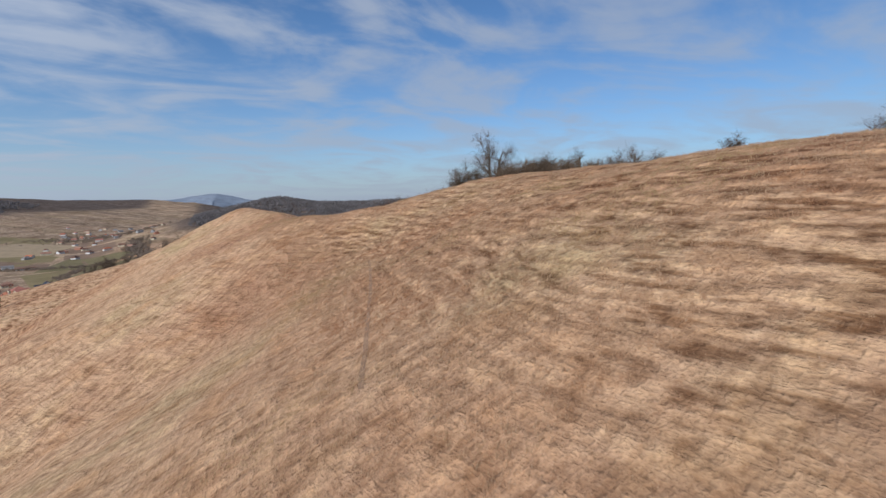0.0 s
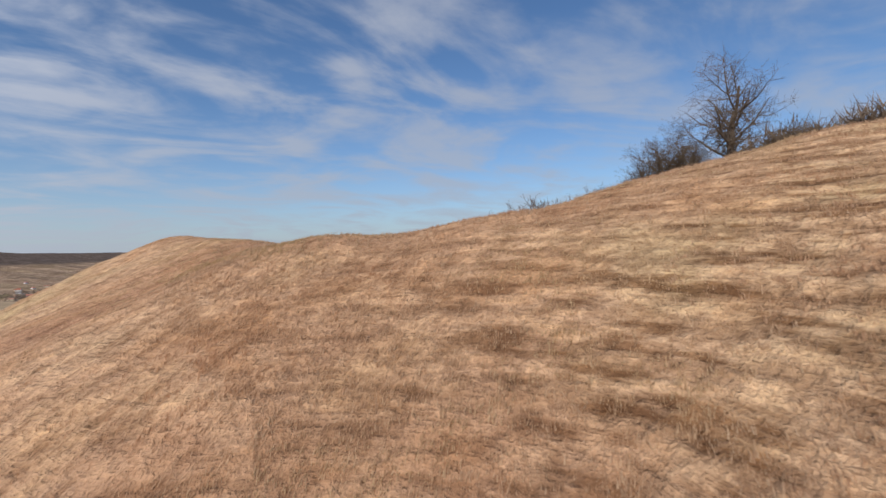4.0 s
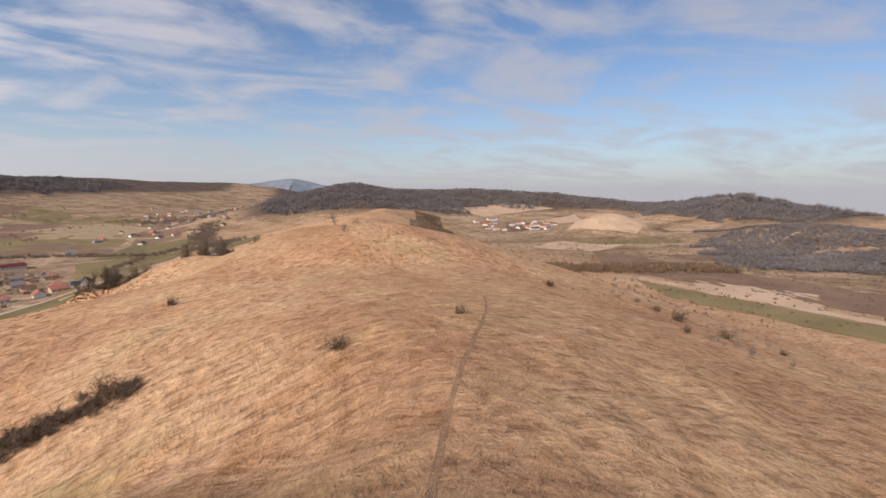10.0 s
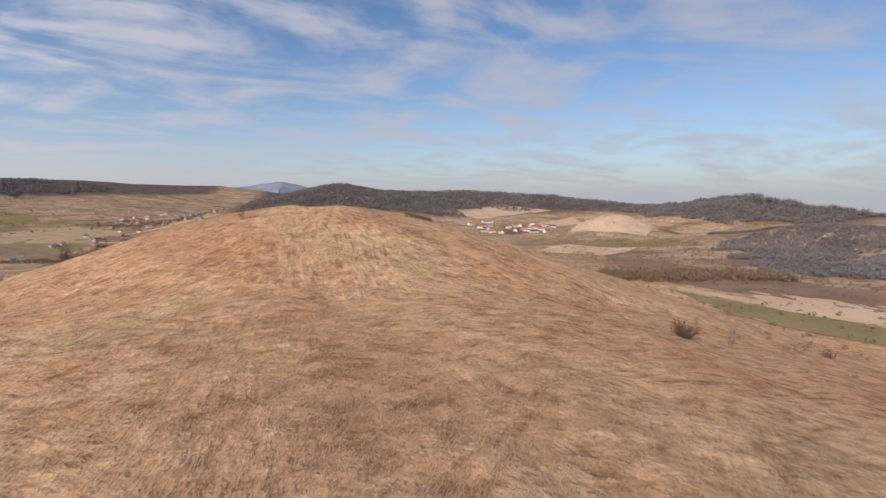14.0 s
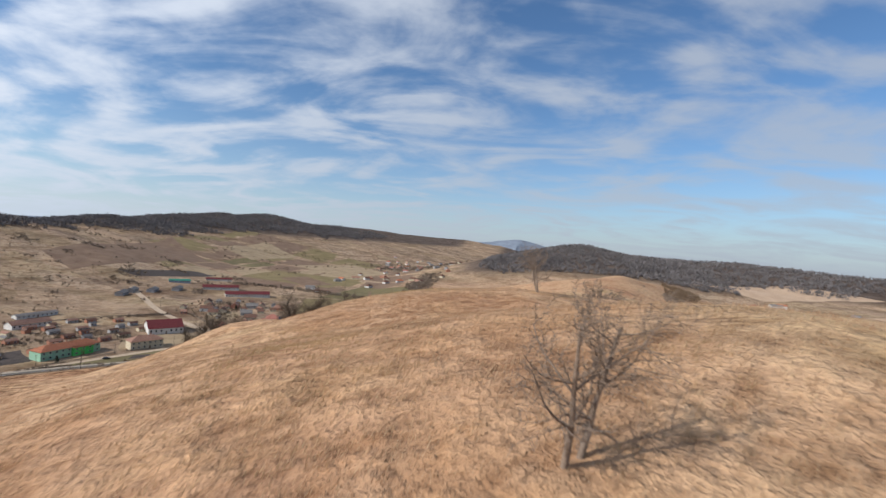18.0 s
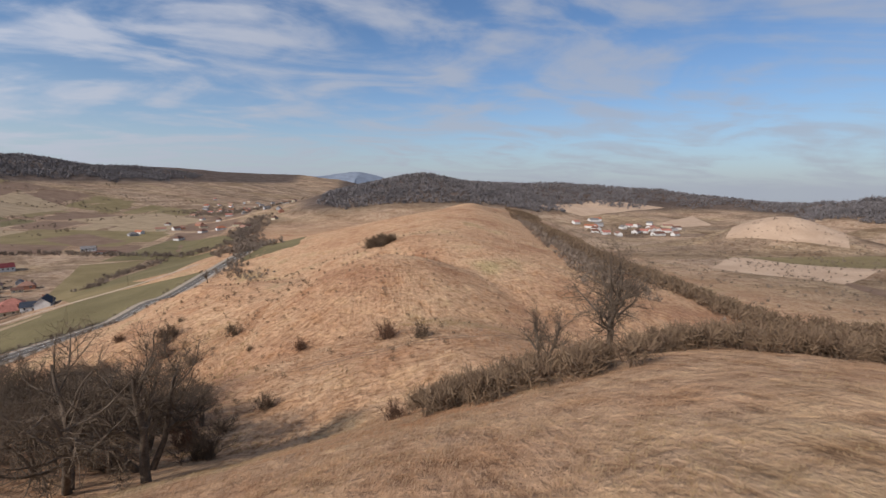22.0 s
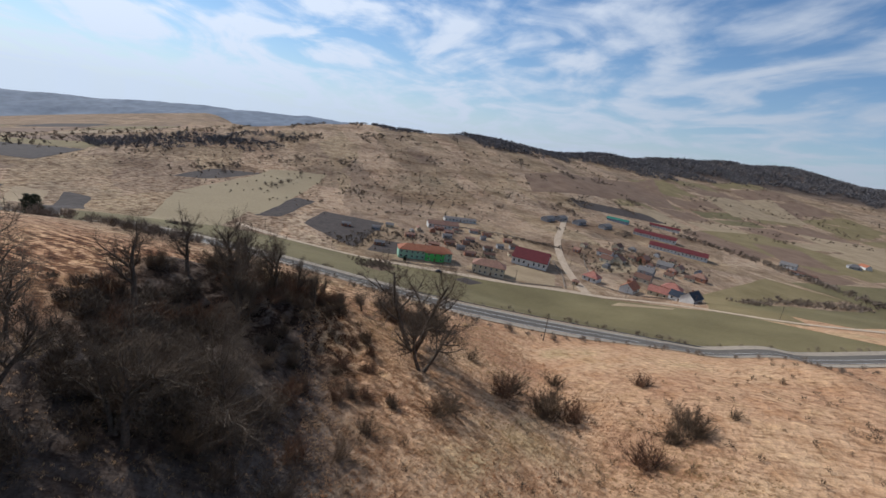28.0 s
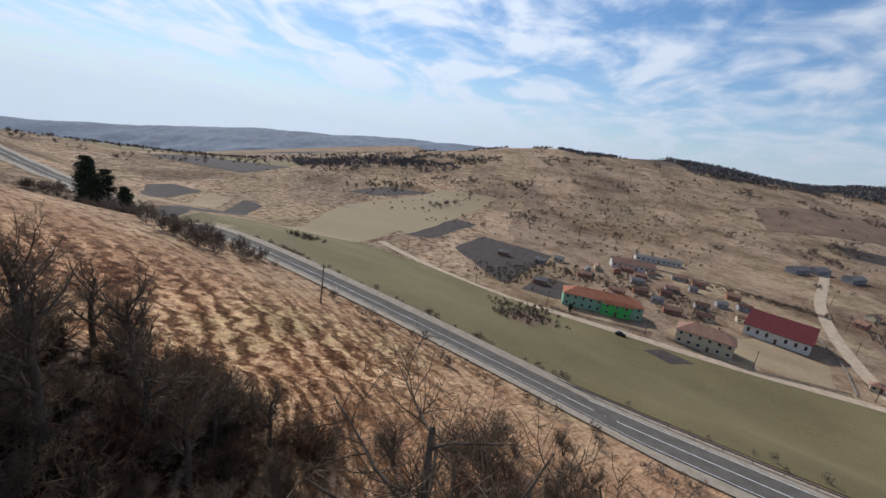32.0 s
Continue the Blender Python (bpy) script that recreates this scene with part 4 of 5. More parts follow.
def house(x, y, turn, length, width, eaves, rise, wall="white", roof="orange", hip=False, storeys=1, label="", name="house", category="house", far=False, chimneys=1, sink=0.6):
    """A house with its long side along its own x: walls, roof with eaves, windows with frames, door, chimneys."""
    ob = thing(name, label, category, "houses of the village", on_ground(x, y, turn))
    hl, hw = length / 2, width / 2
    bm = bmesh.new()
    ridge = hl - (hw if hip else 0)
    ridge = max(ridge, 0.4)
    lo = [bm.verts.new((sx * hl, sy * hw, -sink)) for sx, sy in ((-1, -1), (1, -1), (1, 1), (-1, 1))]
    hi = [bm.verts.new((sx * hl, sy * hw, eaves)) for sx, sy in ((-1, -1), (1, -1), (1, 1), (-1, 1))]
    bm.faces.new((lo[0], lo[1], hi[1], hi[0]))
    bm.faces.new((lo[2], lo[3], hi[3], hi[2]))
    if hip:
        bm.faces.new((lo[1], lo[2], hi[2], hi[1]))
        bm.faces.new((lo[3], lo[0], hi[0], hi[3]))
        bm.faces.new(hi)
    else:
        t0, t1 = bm.verts.new((-hl, 0, eaves + rise)), bm.verts.new((hl, 0, eaves + rise))
        bm.faces.new((lo[1], lo[2], hi[2], t1, hi[1]))
        bm.faces.new((lo[3], lo[0], hi[0], t0, hi[3]))
    part("wall", bm, WALLS[wall], ob)
    bm = bmesh.new()
    o, th = (0.25 if far else 0.5), 0.16
    drop = rise / hw * o
    el, ew = hl + o, hw + o
    rl = ridge if hip else el
    top = [bm.verts.new(p) for p in ((-el, -ew, eaves - drop + th), (el, -ew, eaves - drop + th), (el, ew, eaves - drop + th), (-el, ew, eaves - drop + th), (-rl, 0, eaves + rise + th), (rl, 0, eaves + rise + th))]
    low = [bm.verts.new((v.co.x, v.co.y, v.co.z - th)) for v in top]
    faces = [(0, 1, 5, 4), (2, 3, 4, 5)] + ([(1, 2, 5), (3, 0, 4)] if hip else [])
    for f in faces:
        bm.faces.new([top[k] for k in f])
        bm.faces.new([low[k] for k in reversed(f)])
    rim = [(0, 1), (2, 3), (1, 2), (3, 0)] if hip else [(0, 1), (2, 3), (1, 5), (5, 2), (3, 4), (4, 0)]
    for a, b in rim:
        bm.faces.new((top[a], low[a], low[b], top[b]))
    part("roof", bm, ROOFS[roof], ob)
    for k in range(chimneys):
        bm = bmesh.new()
        cx = (-0.45 + 0.9 * (k + 0.5) / chimneys) * length * 0.8
        box(bm, cx - 0.3, cx + 0.3, 0.2, 0.8, eaves + rise * 0.6, eaves + rise + 0.9)
        box(bm, cx - 0.38, cx + 0.38, 0.12, 0.88, eaves + rise + 0.9, eaves + rise + 1.02)
        part("chimney", bm, WALLS["brick"], ob)
    if far:
        n = 2
    else:
        n = max(2, int(length / 3.2))
    level = eaves / storeys
    for s in range(storeys):
        for sy in ((-1,) if far else (-1, 1)):
            for k in range(n):
                if sy == -1 and s == 0 and k == n // 2 and not far:
                    bm = bmesh.new()
                    cx = (k + 0.5) / n * length - hl
                    box(bm, cx - 0.5, cx + 0.5, -hw - 0.05, -hw + 0.05, -0.1, 2.05)
                    part("door", bm, door_mat, ob)
                    continue
                cx, z0 = (k + 0.5) / n * length - hl, s * level + level * 0.33
                bm = bmesh.new()
                w, h = min(0.65, length / n * 0.3), level * 0.22
                box(bm, cx - w, cx + w, sy * hw - 0.04, sy * hw + 0.04, z0, z0 + 2 * h)
                win = part("window", bm, frame_mat, ob)
                bm = bmesh.new()
                box(bm, cx - w + 0.1, cx + w - 0.1, sy * (hw + 0.02) - 0.04, sy * (hw + 0.02) + 0.04, z0 + 0.1, z0 + 2 * h - 0.1)
                part("pane", bm, pane_mat, win)
    HOUSES.append(ob)
    return ob


# ---- trees and bushes near the way ----
def strew(first, places, group, sink=0.1):
    """The first thing and its copies at places of x, y, turn, scale."""
    for k, (x, y, turn, scale) in enumerate(places):
        m = on_ground(x, y, turn, scale, sink)
        if k == 0:
            first.matrix_world = m
        else:
            copy_thing(first, m)
        tagged(first, group=group)


def copies(kinds, places, group, sink=0.1):
    """Deals the places out to the kinds in turn."""
    for k, first in enumerate(kinds):
        tagged(first, group=group)
        mine = places[k::len(kinds)]
        if mine:
            strew(first, mine, group, sink)


oak_a = bare_tree(3, 12.0, 2, 0.92, "broad leafless tree with twisted limbs above a thicket", 3)
oak_b = bare_tree(8, 11.0, 3, 0.8, "leafless tree with several leaning stems")
slim_a = bare_tree(14, 12.0, 1, 0.62, "slim leafless tree with upright branches")
slim_b = bare_tree(21, 12.0, 2, 0.6, "slim leafless tree with two stems")
pale_bark = two_tone("pale_bark", (0.16, 0.115, 0.085), (0.30, 0.23, 0.175), 3.0, 18.0, 0.95, 0.5)
lone = bare_tree(33, 5.2, 2, 0.85, "small pale bare lone tree on the grassy crest", 3, 0.027, 0.8, pale_bark)

# the lone small trees on the crest
strew(lone, [(29.5, 321.2, 20, 1.1), (28.2, 278.1, 150, 0.52)], "lone trees on the crest")
# the saddle: two large trees over a thicket, others along the slope
strew(oak_a, [(45.8, 372.0, 40, 1.12), (64.5, 96.3, 10, 1.15), (-75.5, 447.5, 200, 1.75), (-65, 446.5, 70, 1.15), (72, 360, 120, 0.6), (-8, 384.6, 70, 0.75)], "trees on the slopes")
strew(slim_b, [(42.2, 380.5, 10, 0.8), (-52, 598, 70, 0.65), (-79.5, 448.5, 75, 0.95), (82, 76, 20, 0.7), (78, 57, 100, 0.72), (68, 17, 30, 0.55)], "trees on the slopes")
strew(slim_a, [(-65, 414.6, 0, 1.15), (-62, 402, 80, 1.05), (-75, 406, 130, 0.9), (-66, 604, 30, 0.65), (-17, 391, 40, 0.8), (-10, 387, 220, 0.8), (-76, 448, 10, 0.7), (-82.4, 427.5, 60, 0.62), (77, 79, 0, 0.62), (80, 66, 50, 0.72)], "trees on the slopes")
strew(oak_b, [(57.5, 101.5, 0, 0.95), (55.5, 103, 70, 0.75), (60, 99.5, 120, 0.8), (-82, 452, 20, 0.7), (68, 93, 10, 0.65), (69, 84, 60, 0.6), (72, 82, 200, 0.65), (79.5, 72, 10, 0.8),
              (-25, 400, 20, 0.8), (60, 35, 0, 0.4), (65, 22, 30, 0.65), (66, 19, 130, 0.62), (78, 61, 60, 0.75), (80, 69, 160, 0.68)], "trees on the slopes")

# the wooded north side of the spur
rw = random.Random(17)
wood_places = []


def gully_wood(x, y):
    """True on the wooded shady side of the spur."""
    crest = np.interp(x, [-80, -58, -24, 5], [402, 394, 372, 366])
    return (x > -80) & (x < 4) & (y > crest) & (y < np.interp(x, [-80, -68, -45, -22, -12, 4], [412, 421, 425, 425, 408, 400]))


while len(wood_places) < 34:
    x, y = rw.uniform(-80, 4), rw.uniform(366, 428)
    if gully_wood(x, y) and not (x < -45 and y < 406):
        wood_places.append((x, y, rw.uniform(0, 360), rw.uniform(0.6, 1.2)))
for k, kind in enumerate((oak_a, slim_a, slim_b, oak_b)):
    for x, y, a, s in wood_places[k::4]:
        copy_thing(kind, on_ground(x, y, a, s, 0.2))

for x, y, a, s in ((-97, 452, 0, 0.5), (-100, 456, 50, 0.55), (-104, 459, 120, 0.45), (-94, 449, 200, 0.4), (-102, 452, 280, 0.5), (-107, 463, 30, 0.42)):
    copy_thing(slim_b, on_ground(x, y, a, s, 0.1))
for x, y, a, s in ((-86, 427, 0, 0.55), (-89, 430, 80, 0.5), (-84, 433, 160, 0.45)):
    copy_thing(slim_a, on_ground(x, y, a, s, 0.1))
for x, y, a, s in ((-84, 414, 0, 0.9), (-88, 419, 70, 0.8), (-80, 420, 140, 1.0), (-91, 413, 210, 0.7), (-83, 424, 280, 0.75), (-77, 412, 30, 1.05)):
    copy_thing(slim_a, on_ground(x, y, a, s, 0.2))
for x, y, a, s in ((-95, 440, 0, 0.62), (-101, 446, 90, 0.7), (-107, 450, 200, 0.6), (-113, 461, 40, 0.5)):
    copy_thing(oak_b, on_ground(x, y, a, s, 0.2))
bush_a = shrub(5, 2.2, 40, "dense leafless brown hawthorn bush")
bush_b = shrub(6, 2.0, 30)
bush_c = shrub(7, 1.8, 24)
bush_d = shrub(9, 1.9, 34, "low reddish-brown bush in dry grass", two_tone("red_twigs", (0.10, 0.05, 0.03), (0.20, 0.11, 0.065), 0.8, None, 0.95))
big_bush = shrub(12, 3.6, 70, "large dark hawthorn bush on the crest", twig)
big_bush.matrix_world = on_ground(27, 122.3, 30, 1.15, 0.1)
MARKED = [(-9, 246, 0, 1.0), (18.2, 188.5, 40, 1.0), (32, 193, 90, 0.8), (72, 238, 10, 1.25), (94, 221, 50, 1.35), (92, 208, 130, 1.3), (101, 241, 70, 1.1), (99, 232, 200, 0.9),
          (80, 206, 10, 0.7), (104, 205, 80, 0.9), (33, 131, 50, 0.9), (27, 426, 0, 1.6), (33, 417.5, 60, 1.3), (-14, 464, 100, 1.5), (-12, 428, 20, 1.6), (-53, 473, 50, 1.6),
          (-40, 486, 70, 1.9), (-23, 457, 90, 1.5), (-6, 446, 10, 1.0), (7, 440, 30, 1.1), (6, 405, 60, 1.1), (-43, 487, 20, 1.7), (-40, 495, 50, 1.3), (-37, 474, 0, 1.6), (-18, 473, 40, 1.0),
          (-49, 444, 120, 1.6), (-36, 428, 60, 1.6), (-25, 431, 10, 1.4), (-58, 471, 30, 2.0), (-64, 466, 80, 2.1), (-78, 463, 10, 1.9), (-61, 462, 50, 1.7), (-55, 468, 0, 1.9), (-51, 447, 40, 1.7),
          (-42, 432, 100, 1.5), (-59, 494, 10, 1.2), (-40, 482, 30, 1.4), (-68, 479, 60, 1.5), (26, 362, 0, 0.9), (24, 366, 30, 0.9), (29, 369, 60, 1.1), (33, 372, 10, 1.2), (37, 368, 50, 1.2),
          (41, 369, 80, 1.2), (46, 366, 20, 1.2), (51, 367, 120, 1.2), (56, 364, 0, 1.2), (61, 366, 40, 1.3), (67, 362, 70, 1.2), (73, 364, 20, 1.2), (44, 376, 30, 1.2), (38, 379, 60, 1.0), (50, 382, 10, 0.9),
          (-4, 396, 0, 1.8), (-8, 391, 40, 2.0), (-14, 393, 70, 2.1), (-20, 397, 20, 2.2), (-11, 401, 10, 1.8), (-27, 404, 60, 2.0), (0, 390, 30, 1.9), (4, 383, 80, 1.8), (-3, 379, 20, 2.0), (-12, 378, 0, 2.2)]
MARKED += [(39.5, 105, 0, 1.9), (42, 104.5, 40, 2.1), (44.5, 105.5, 80, 2.4), (47, 104, 120, 2.2), (50, 104, 10, 2.0), (52.5, 103, 200, 2.1)]
MARKED += [(-36 + 2.1 * k + rw.uniform(-1, 1), 198 + 0.6 * k + rw.uniform(-2, 2), rw.uniform(0, 360), rw.uniform(0.8, 1.4)) for k in range(15)]
MARKED = [(x, y, a, s * 1.35 if y > 400 else s) for x, y, a, s in MARKED]
copies([bush_a, bush_b, bush_c, bush_d], MARKED, "bushes on the slopes")
thick = []
while len(thick) < 40:
    x, y = rw.uniform(-80, 4), rw.uniform(366, 428)
    if gully_wood(x, y):
        thick.append((x, y, rw.uniform(0, 360), rw.uniform(1.2, 2.2)))
thick += [(-86 + rw.uniform(-6, 4), 428 + rw.uniform(-9, 7), rw.uniform(0, 360), rw.uniform(1.3, 2.2)) for _ in range(22)]
thick += [(rw.uniform(-94, -74), rw.uniform(408, 427), rw.uniform(0, 360), rw.uniform(1.4, 2.3)) for _ in range(30)]
thick += [(rw.uniform(-88, -48), rw.uniform(421, 438), rw.uniform(0, 360), rw.uniform(0.8, 1.5)) for _ in range(34)]
thick += [(-100 + rw.uniform(-9, 6), 455 + rw.uniform(-8, 8), rw.uniform(0, 360), rw.uniform(1.6, 2.6)) for _ in range(11)]
for k, kind in enumerate((bush_b, bush_c, bush_a, bush_d)):
    for x, y, a, s in thick[k::4]:
        copy_thing(kind, on_ground(x, y, a, s, 0.1))
# a round clump of bushes on the next hill
for k in range(16):
    a = k * 2.4
    copy_thing((bush_a, bush_b)[k % 2], on_ground(31 + 1.6 * math.sqrt(k) * math.cos(a), 543 + 1.6 * math.sqrt(k) * math.sin(a), k * 50, rw.uniform(2.1, 3.0), 0.1))
pine = conifer(4, 17.0, "dark green pine at the foot of the slope")
strew(pine, [(-200, 309, 0, 0.98), (-209, 300, 90, 1.02), (-193, 318, 200, 0.8), (-204, 312, 300, 0.85), (-183, 337, 30, 0.55), (-179, 341, 60, 0.5), (-267, 694, 0, 0.35), (-241, 490, 0, 0.25), (-232, 228, 10, 0.7), (-96, 208, 0, 0.6), (-78, 226, 60, 0.42)], "pines at the foot of the slope")


# ---- far woods and scrub: joined crowns ----
def crowns(name, pts, size, mat, label, seed, k=22, thin=0.075, flat=0.9):
    """Leafless crowns at the points, joined: each a loose ball of thin slivers of twigs on a stem."""
    rng = np.random.RandomState(seed)
    n = len(pts)
    x, y = pts[:, 0], pts[:, 1]
    z = drape(x, y)
    s = (size * rng.uniform(0.5, 1.3, n))[:, None]
    d = rng.normal(0, 1, (n, k, 3))
    d /= np.linalg.norm(d, axis=2, keepdims=True)
    rad = rng.uniform(0, 1, (n, k, 1)) ** 0.4
    c = d * rad * np.array((0.46, 0.46, 0.42 * flat)) * s[..., None]
    c[..., 2] += 0.52 * flat * s
    c += np.stack([x, y, z], -1)[:, None]
    way = d * 0.7 + rng.normal(0, 0.45, (n, k, 3)) + np.array((0, 0, 0.7))
    way /= np.linalg.norm(way, axis=2, keepdims=True)
    side = np.cross(way, rng.normal(0, 1, (n, k, 3)))
    side /= np.linalg.norm(side, axis=2, keepdims=True)
    half = s[..., None] * rng.uniform(0.12, 0.24, (n, k, 1))
    w = s[..., None] * thin * rng.uniform(0.6, 1.3, (n, k, 1))
    v = np.stack([c - way * half - side * w, c - way * half + side * w, c + way * half], 2)
    stem = np.stack([x, y, z - 0.3], -1)[:, None]
    foot = np.stack([stem - np.array((0.03, 0, 0)) * s[..., None], stem + np.array((0.03, 0, 0)) * s[..., None], stem + np.array((0, 0, 0.7)) * s[..., None]], 2)
    v = np.concatenate([v, foot], 1).reshape(-1, 3)
    me = mesh_from(name, v, np.arange(len(v)), 3)
    me.materials.append(mat)
    return tagged(new(name, me), label, "woods", kind="stuff")


wood_far = two_tone("far_woods", (0.105, 0.094, 0.092), (0.19, 0.172, 0.168), 0.02, 0.3, 0.95)
scrub_mat = two_tone("scrub", (0.10, 0.075, 0.055), (0.19, 0.145, 0.105), 0.02, 0.5, 0.95)
hedge_mat = two_tone("hedge", (0.135, 0.10, 0.074), (0.23, 0.178, 0.135), 0.03, 0.5, 0.95)


def along(nodes, n, wide, seed, lo=0.0, hi=1.0, shift=0.0):
    """Points strewn along a line in plan, within a width."""
    r = np.random.RandomState(seed)
    p = np.array([q[:2] for q in nodes], float)
    s = np.r_[0, np.cumsum(np.hypot(*np.diff(p, axis=0).T))]
    t = r.uniform(lo, hi, n) * s[-1]
    x, y = np.interp(t, s, p[:, 0]), np.interp(t, s, p[:, 1])
    e = 0.01 * s[-1]
    dx, dy = np.interp(t + e, s, p[:, 0]) - np.interp(t - e, s, p[:, 0]), np.interp(t + e, s, p[:, 1]) - np.interp(t - e, s, p[:, 1])
    ln = np.hypot(dx, dy) + 1e-9
    o = r.normal(0, 0.5, n).clip(-1, 1) * wide + shift
    keep = wave(x - dy / ln * o, y + dx / ln * o, 130, seed + 3) > -0.75
    return np.stack([x - dy / ln * o, y + dx / ln * o], -1)[keep]


rs = np.random.RandomState(55)
hill = np.stack([rs.uniform(-60, 70, 900), rs.uniform(405, 570, 900)], -1)
hill = hill[rs.uniform(0, 1, 900) < np.where(hill[:, 0] < 5, 0.95, 0.5)]
crowns("scrub", hill, 1.25, shrub_twig, "small dry bushes strewn over the hill", 56, 40, 0.03)
flank = np.stack([rs.uniform(78, 160, 160), rs.uniform(185, 340, 160)], -1)
crowns("scrub", flank, 1.5, hedge_mat, "dry bushes strewn on the flank of the hill", 57, 40, 0.03)
sy = rs.uniform(300, 640, 260)
sx = road_line(sy) + rs.choice((9.5, 11, 13, -9.5, -11), 260) + rs.uniform(-1, 1.5, 260)
crowns("scrub", np.stack([sx, sy], -1), 2.2, hedge_mat, "dry bushes along the road", 58, 60, 0.025)
sy = rs.uniform(280, 400, 130)
crowns("scrub", np.stack([road_line(sy) + rs.uniform(9, 24, 130), sy], -1), 4.0, hedge_mat, "leafless thicket between slope and road", 59, 90, 0.02)
gully = np.stack([rs.uniform(-115, 4, 900), rs.uniform(364, 440, 900)], -1)
gully = gully[gully_wood(gully[:, 0], gully[:, 1])]
saddle = np.stack([rs.uniform(26, 80, 520), rs.uniform(-7, 7, 520)], -1)
saddle[:, 1] += np.interp(saddle[:, 0], [26, 34, 50, 80], [368, 366, 367, 365])
saddle = saddle[wave(saddle[:, 0], saddle[:, 1], 22, 91) + 0.5 * wave(saddle[:, 0], saddle[:, 1], 7, 92) > -0.25]
crowns("thicket", saddle, 2.5, shrub_twig, "reddish-brown leafless thicket on the saddle", 62, 120, 0.014)
crest = np.stack([rs.uniform(0, 1, 160)] * 2, -1)
crest = np.stack([np.interp(crest[:, 0], [0, 0.3, 0.6, 1], [63, 69, 79, 77]), np.interp(crest[:, 0], [0, 0.3, 0.6, 1], [98, 84, 72, 55])], -1) + rs.normal(0, 1.6, (160, 2))
crowns("thicket", crest, 4.2, twig, "leafless row of shrubs behind the crest", 63, 130, 0.013)
crowns("thicket", gully[:130], 2.4, twig, "dark leafless undergrowth in the wooded gully", 60, 80, 0.016)
crowns("thicket", along([(-33, 411), (-42, 410), (-52, 406), (-60, 404), (-66, 400)], 330, 9.0, 67), 2.3, twig, "dense dark thicket under the trees of the gully", 68, 120, 0.02)
crowns("thicket", along([(-36, 204), (-22, 203.5), (-13, 202.8), (-7, 203), (-2.5, 202.3)], 330, 2.2, 64), 1.7, twig, "dark thicket in a hollow of the slope", 65, 90, 0.016)


def hillside_wood(n, x0, x1, y0, y1, low, size, label, seed):
    """Leafless woods over the part of a block of land that lies above a height, with a ragged lower edge."""
    r = np.random.RandomState(seed)
    x, y = r.uniform(x0, x1, n), r.uniform(y0, y1, n)
    keep = drape(x, y) + 10 * wave(x, y, 190, seed) + 4 * wave(x, y, 50, seed + 1) > low
    crowns("woods", np.stack([x, y], -1)[keep], size, wood_far, label, seed + 2, 16, 0.085)


scarp_turn, scarp_far = np.radians(rs.uniform(49, 79, 16000)), rs.uniform(400, 860, 16000)
scarp = np.stack([16 + np.sin(scarp_turn) * scarp_far, 163 + np.cos(scarp_turn) * scarp_far], -1)
rough = wave(scarp[:, 0], scarp[:, 1], 130, 65) + 0.5 * wave(scarp[:, 0], scarp[:, 1], 40, 66)
scarp = scarp[rough > np.interp(np.degrees(scarp_turn), [49, 53, 66, 69, 79], [0.6, -0.55, -0.6, 0.25, 0.45]) + np.interp(scarp_far, [400, 450, 800, 860], [0.9, 0, 0, 0.8])]
crowns("woods", scarp, 4.2, wood_far, "dark leafless scrub on the slope across the side valley", 61, 26, 0.06)
crowns("woods", along([(345, 196), (385, 214), (430, 240), (470, 250)], 520, 34, 167), 7.5, wood_far, "dark leafless copse in the side valley", 168, 40, 0.045)
hillside_wood(6000, 800, 1250, 690, 1000, 38, 8, "dark leafless woods on the eastern range", 161)
crowns("woods", along([(1037, 1062), (1010, 915), (1000, 775), (1030, 700)], 260, 26, 163), 15, wood_far, "row of tall leafless trees on the eastern crest", 164, 60, 0.03)
hillside_wood(7000, 400, 1150, 900, 1620, 44, 9, "dark leafless woods on the far hills", 64)
hillside_wood(7000, -60, 420, 1130, 1560, 40, 8, "dark leafless woods on the far hill", 67)
hillside_wood(9000, -1200, -700, 760, 1500, 66, 9, "dark leafless woods along the western hills", 70)
hillside_wood(9000, -1350, -700, 1500, 2600, 84, 12, "dark leafless woods along the western hills", 73)
crowns("woods", along(CHAIN_W[4:6], 260, 40, 66, 0.05, 0.45), 6, wood_far, "dark leafless woods on the western hilltop", 76)
crowns("woods", along([(-620, 200), (-700, 330), (-640, 420)], 900, 60, 67), 6, wood_far, "dark leafless woods below the western hilltop", 77)
crowns("woods", along([(330, 395), (250, 432), (198, 458), (168, 490), (158, 540), (167, 610), (186, 700), (222, 830), (245, 930)], 5200, 21, 68), 4.8, shrub_twig, "brown leafless woodland belt on the back of the ridge", 78, 26, 0.05)
crowns("woods", along([(118, 480), (135, 560), (160, 660), (195, 770), (226, 880)], 1300, 14, 69), 3.6, hedge_mat, "brown leafless woodland belt on the back of the ridge", 79)
crowns("scrub", along([(-430, 330), (-560, 420), (-560, 600), (-700, 800)], 700, 190, 81), 2.6, scrub_mat, "brown scrub strewn on the western slopes", 82)
crowns("scrub", along([(-420, 480), (-470, 600), (-560, 560)], 320, 90, 83), 2.6, scrub_mat, "brown scrub strewn on the western slopes", 84)
crowns("scrub", along([(-600, -300), (-700, 0), (-640, 200)], 1200, 220, 85), 4.5, scrub_mat, "brown scrub on the southern valley floor", 86)
crowns("scrub", along([(200, 260), (330, 450), (420, 640), (520, 800)], 1500, 150, 87), 1.9, scrub_mat, "brown scrub strewn in the side valley", 88)


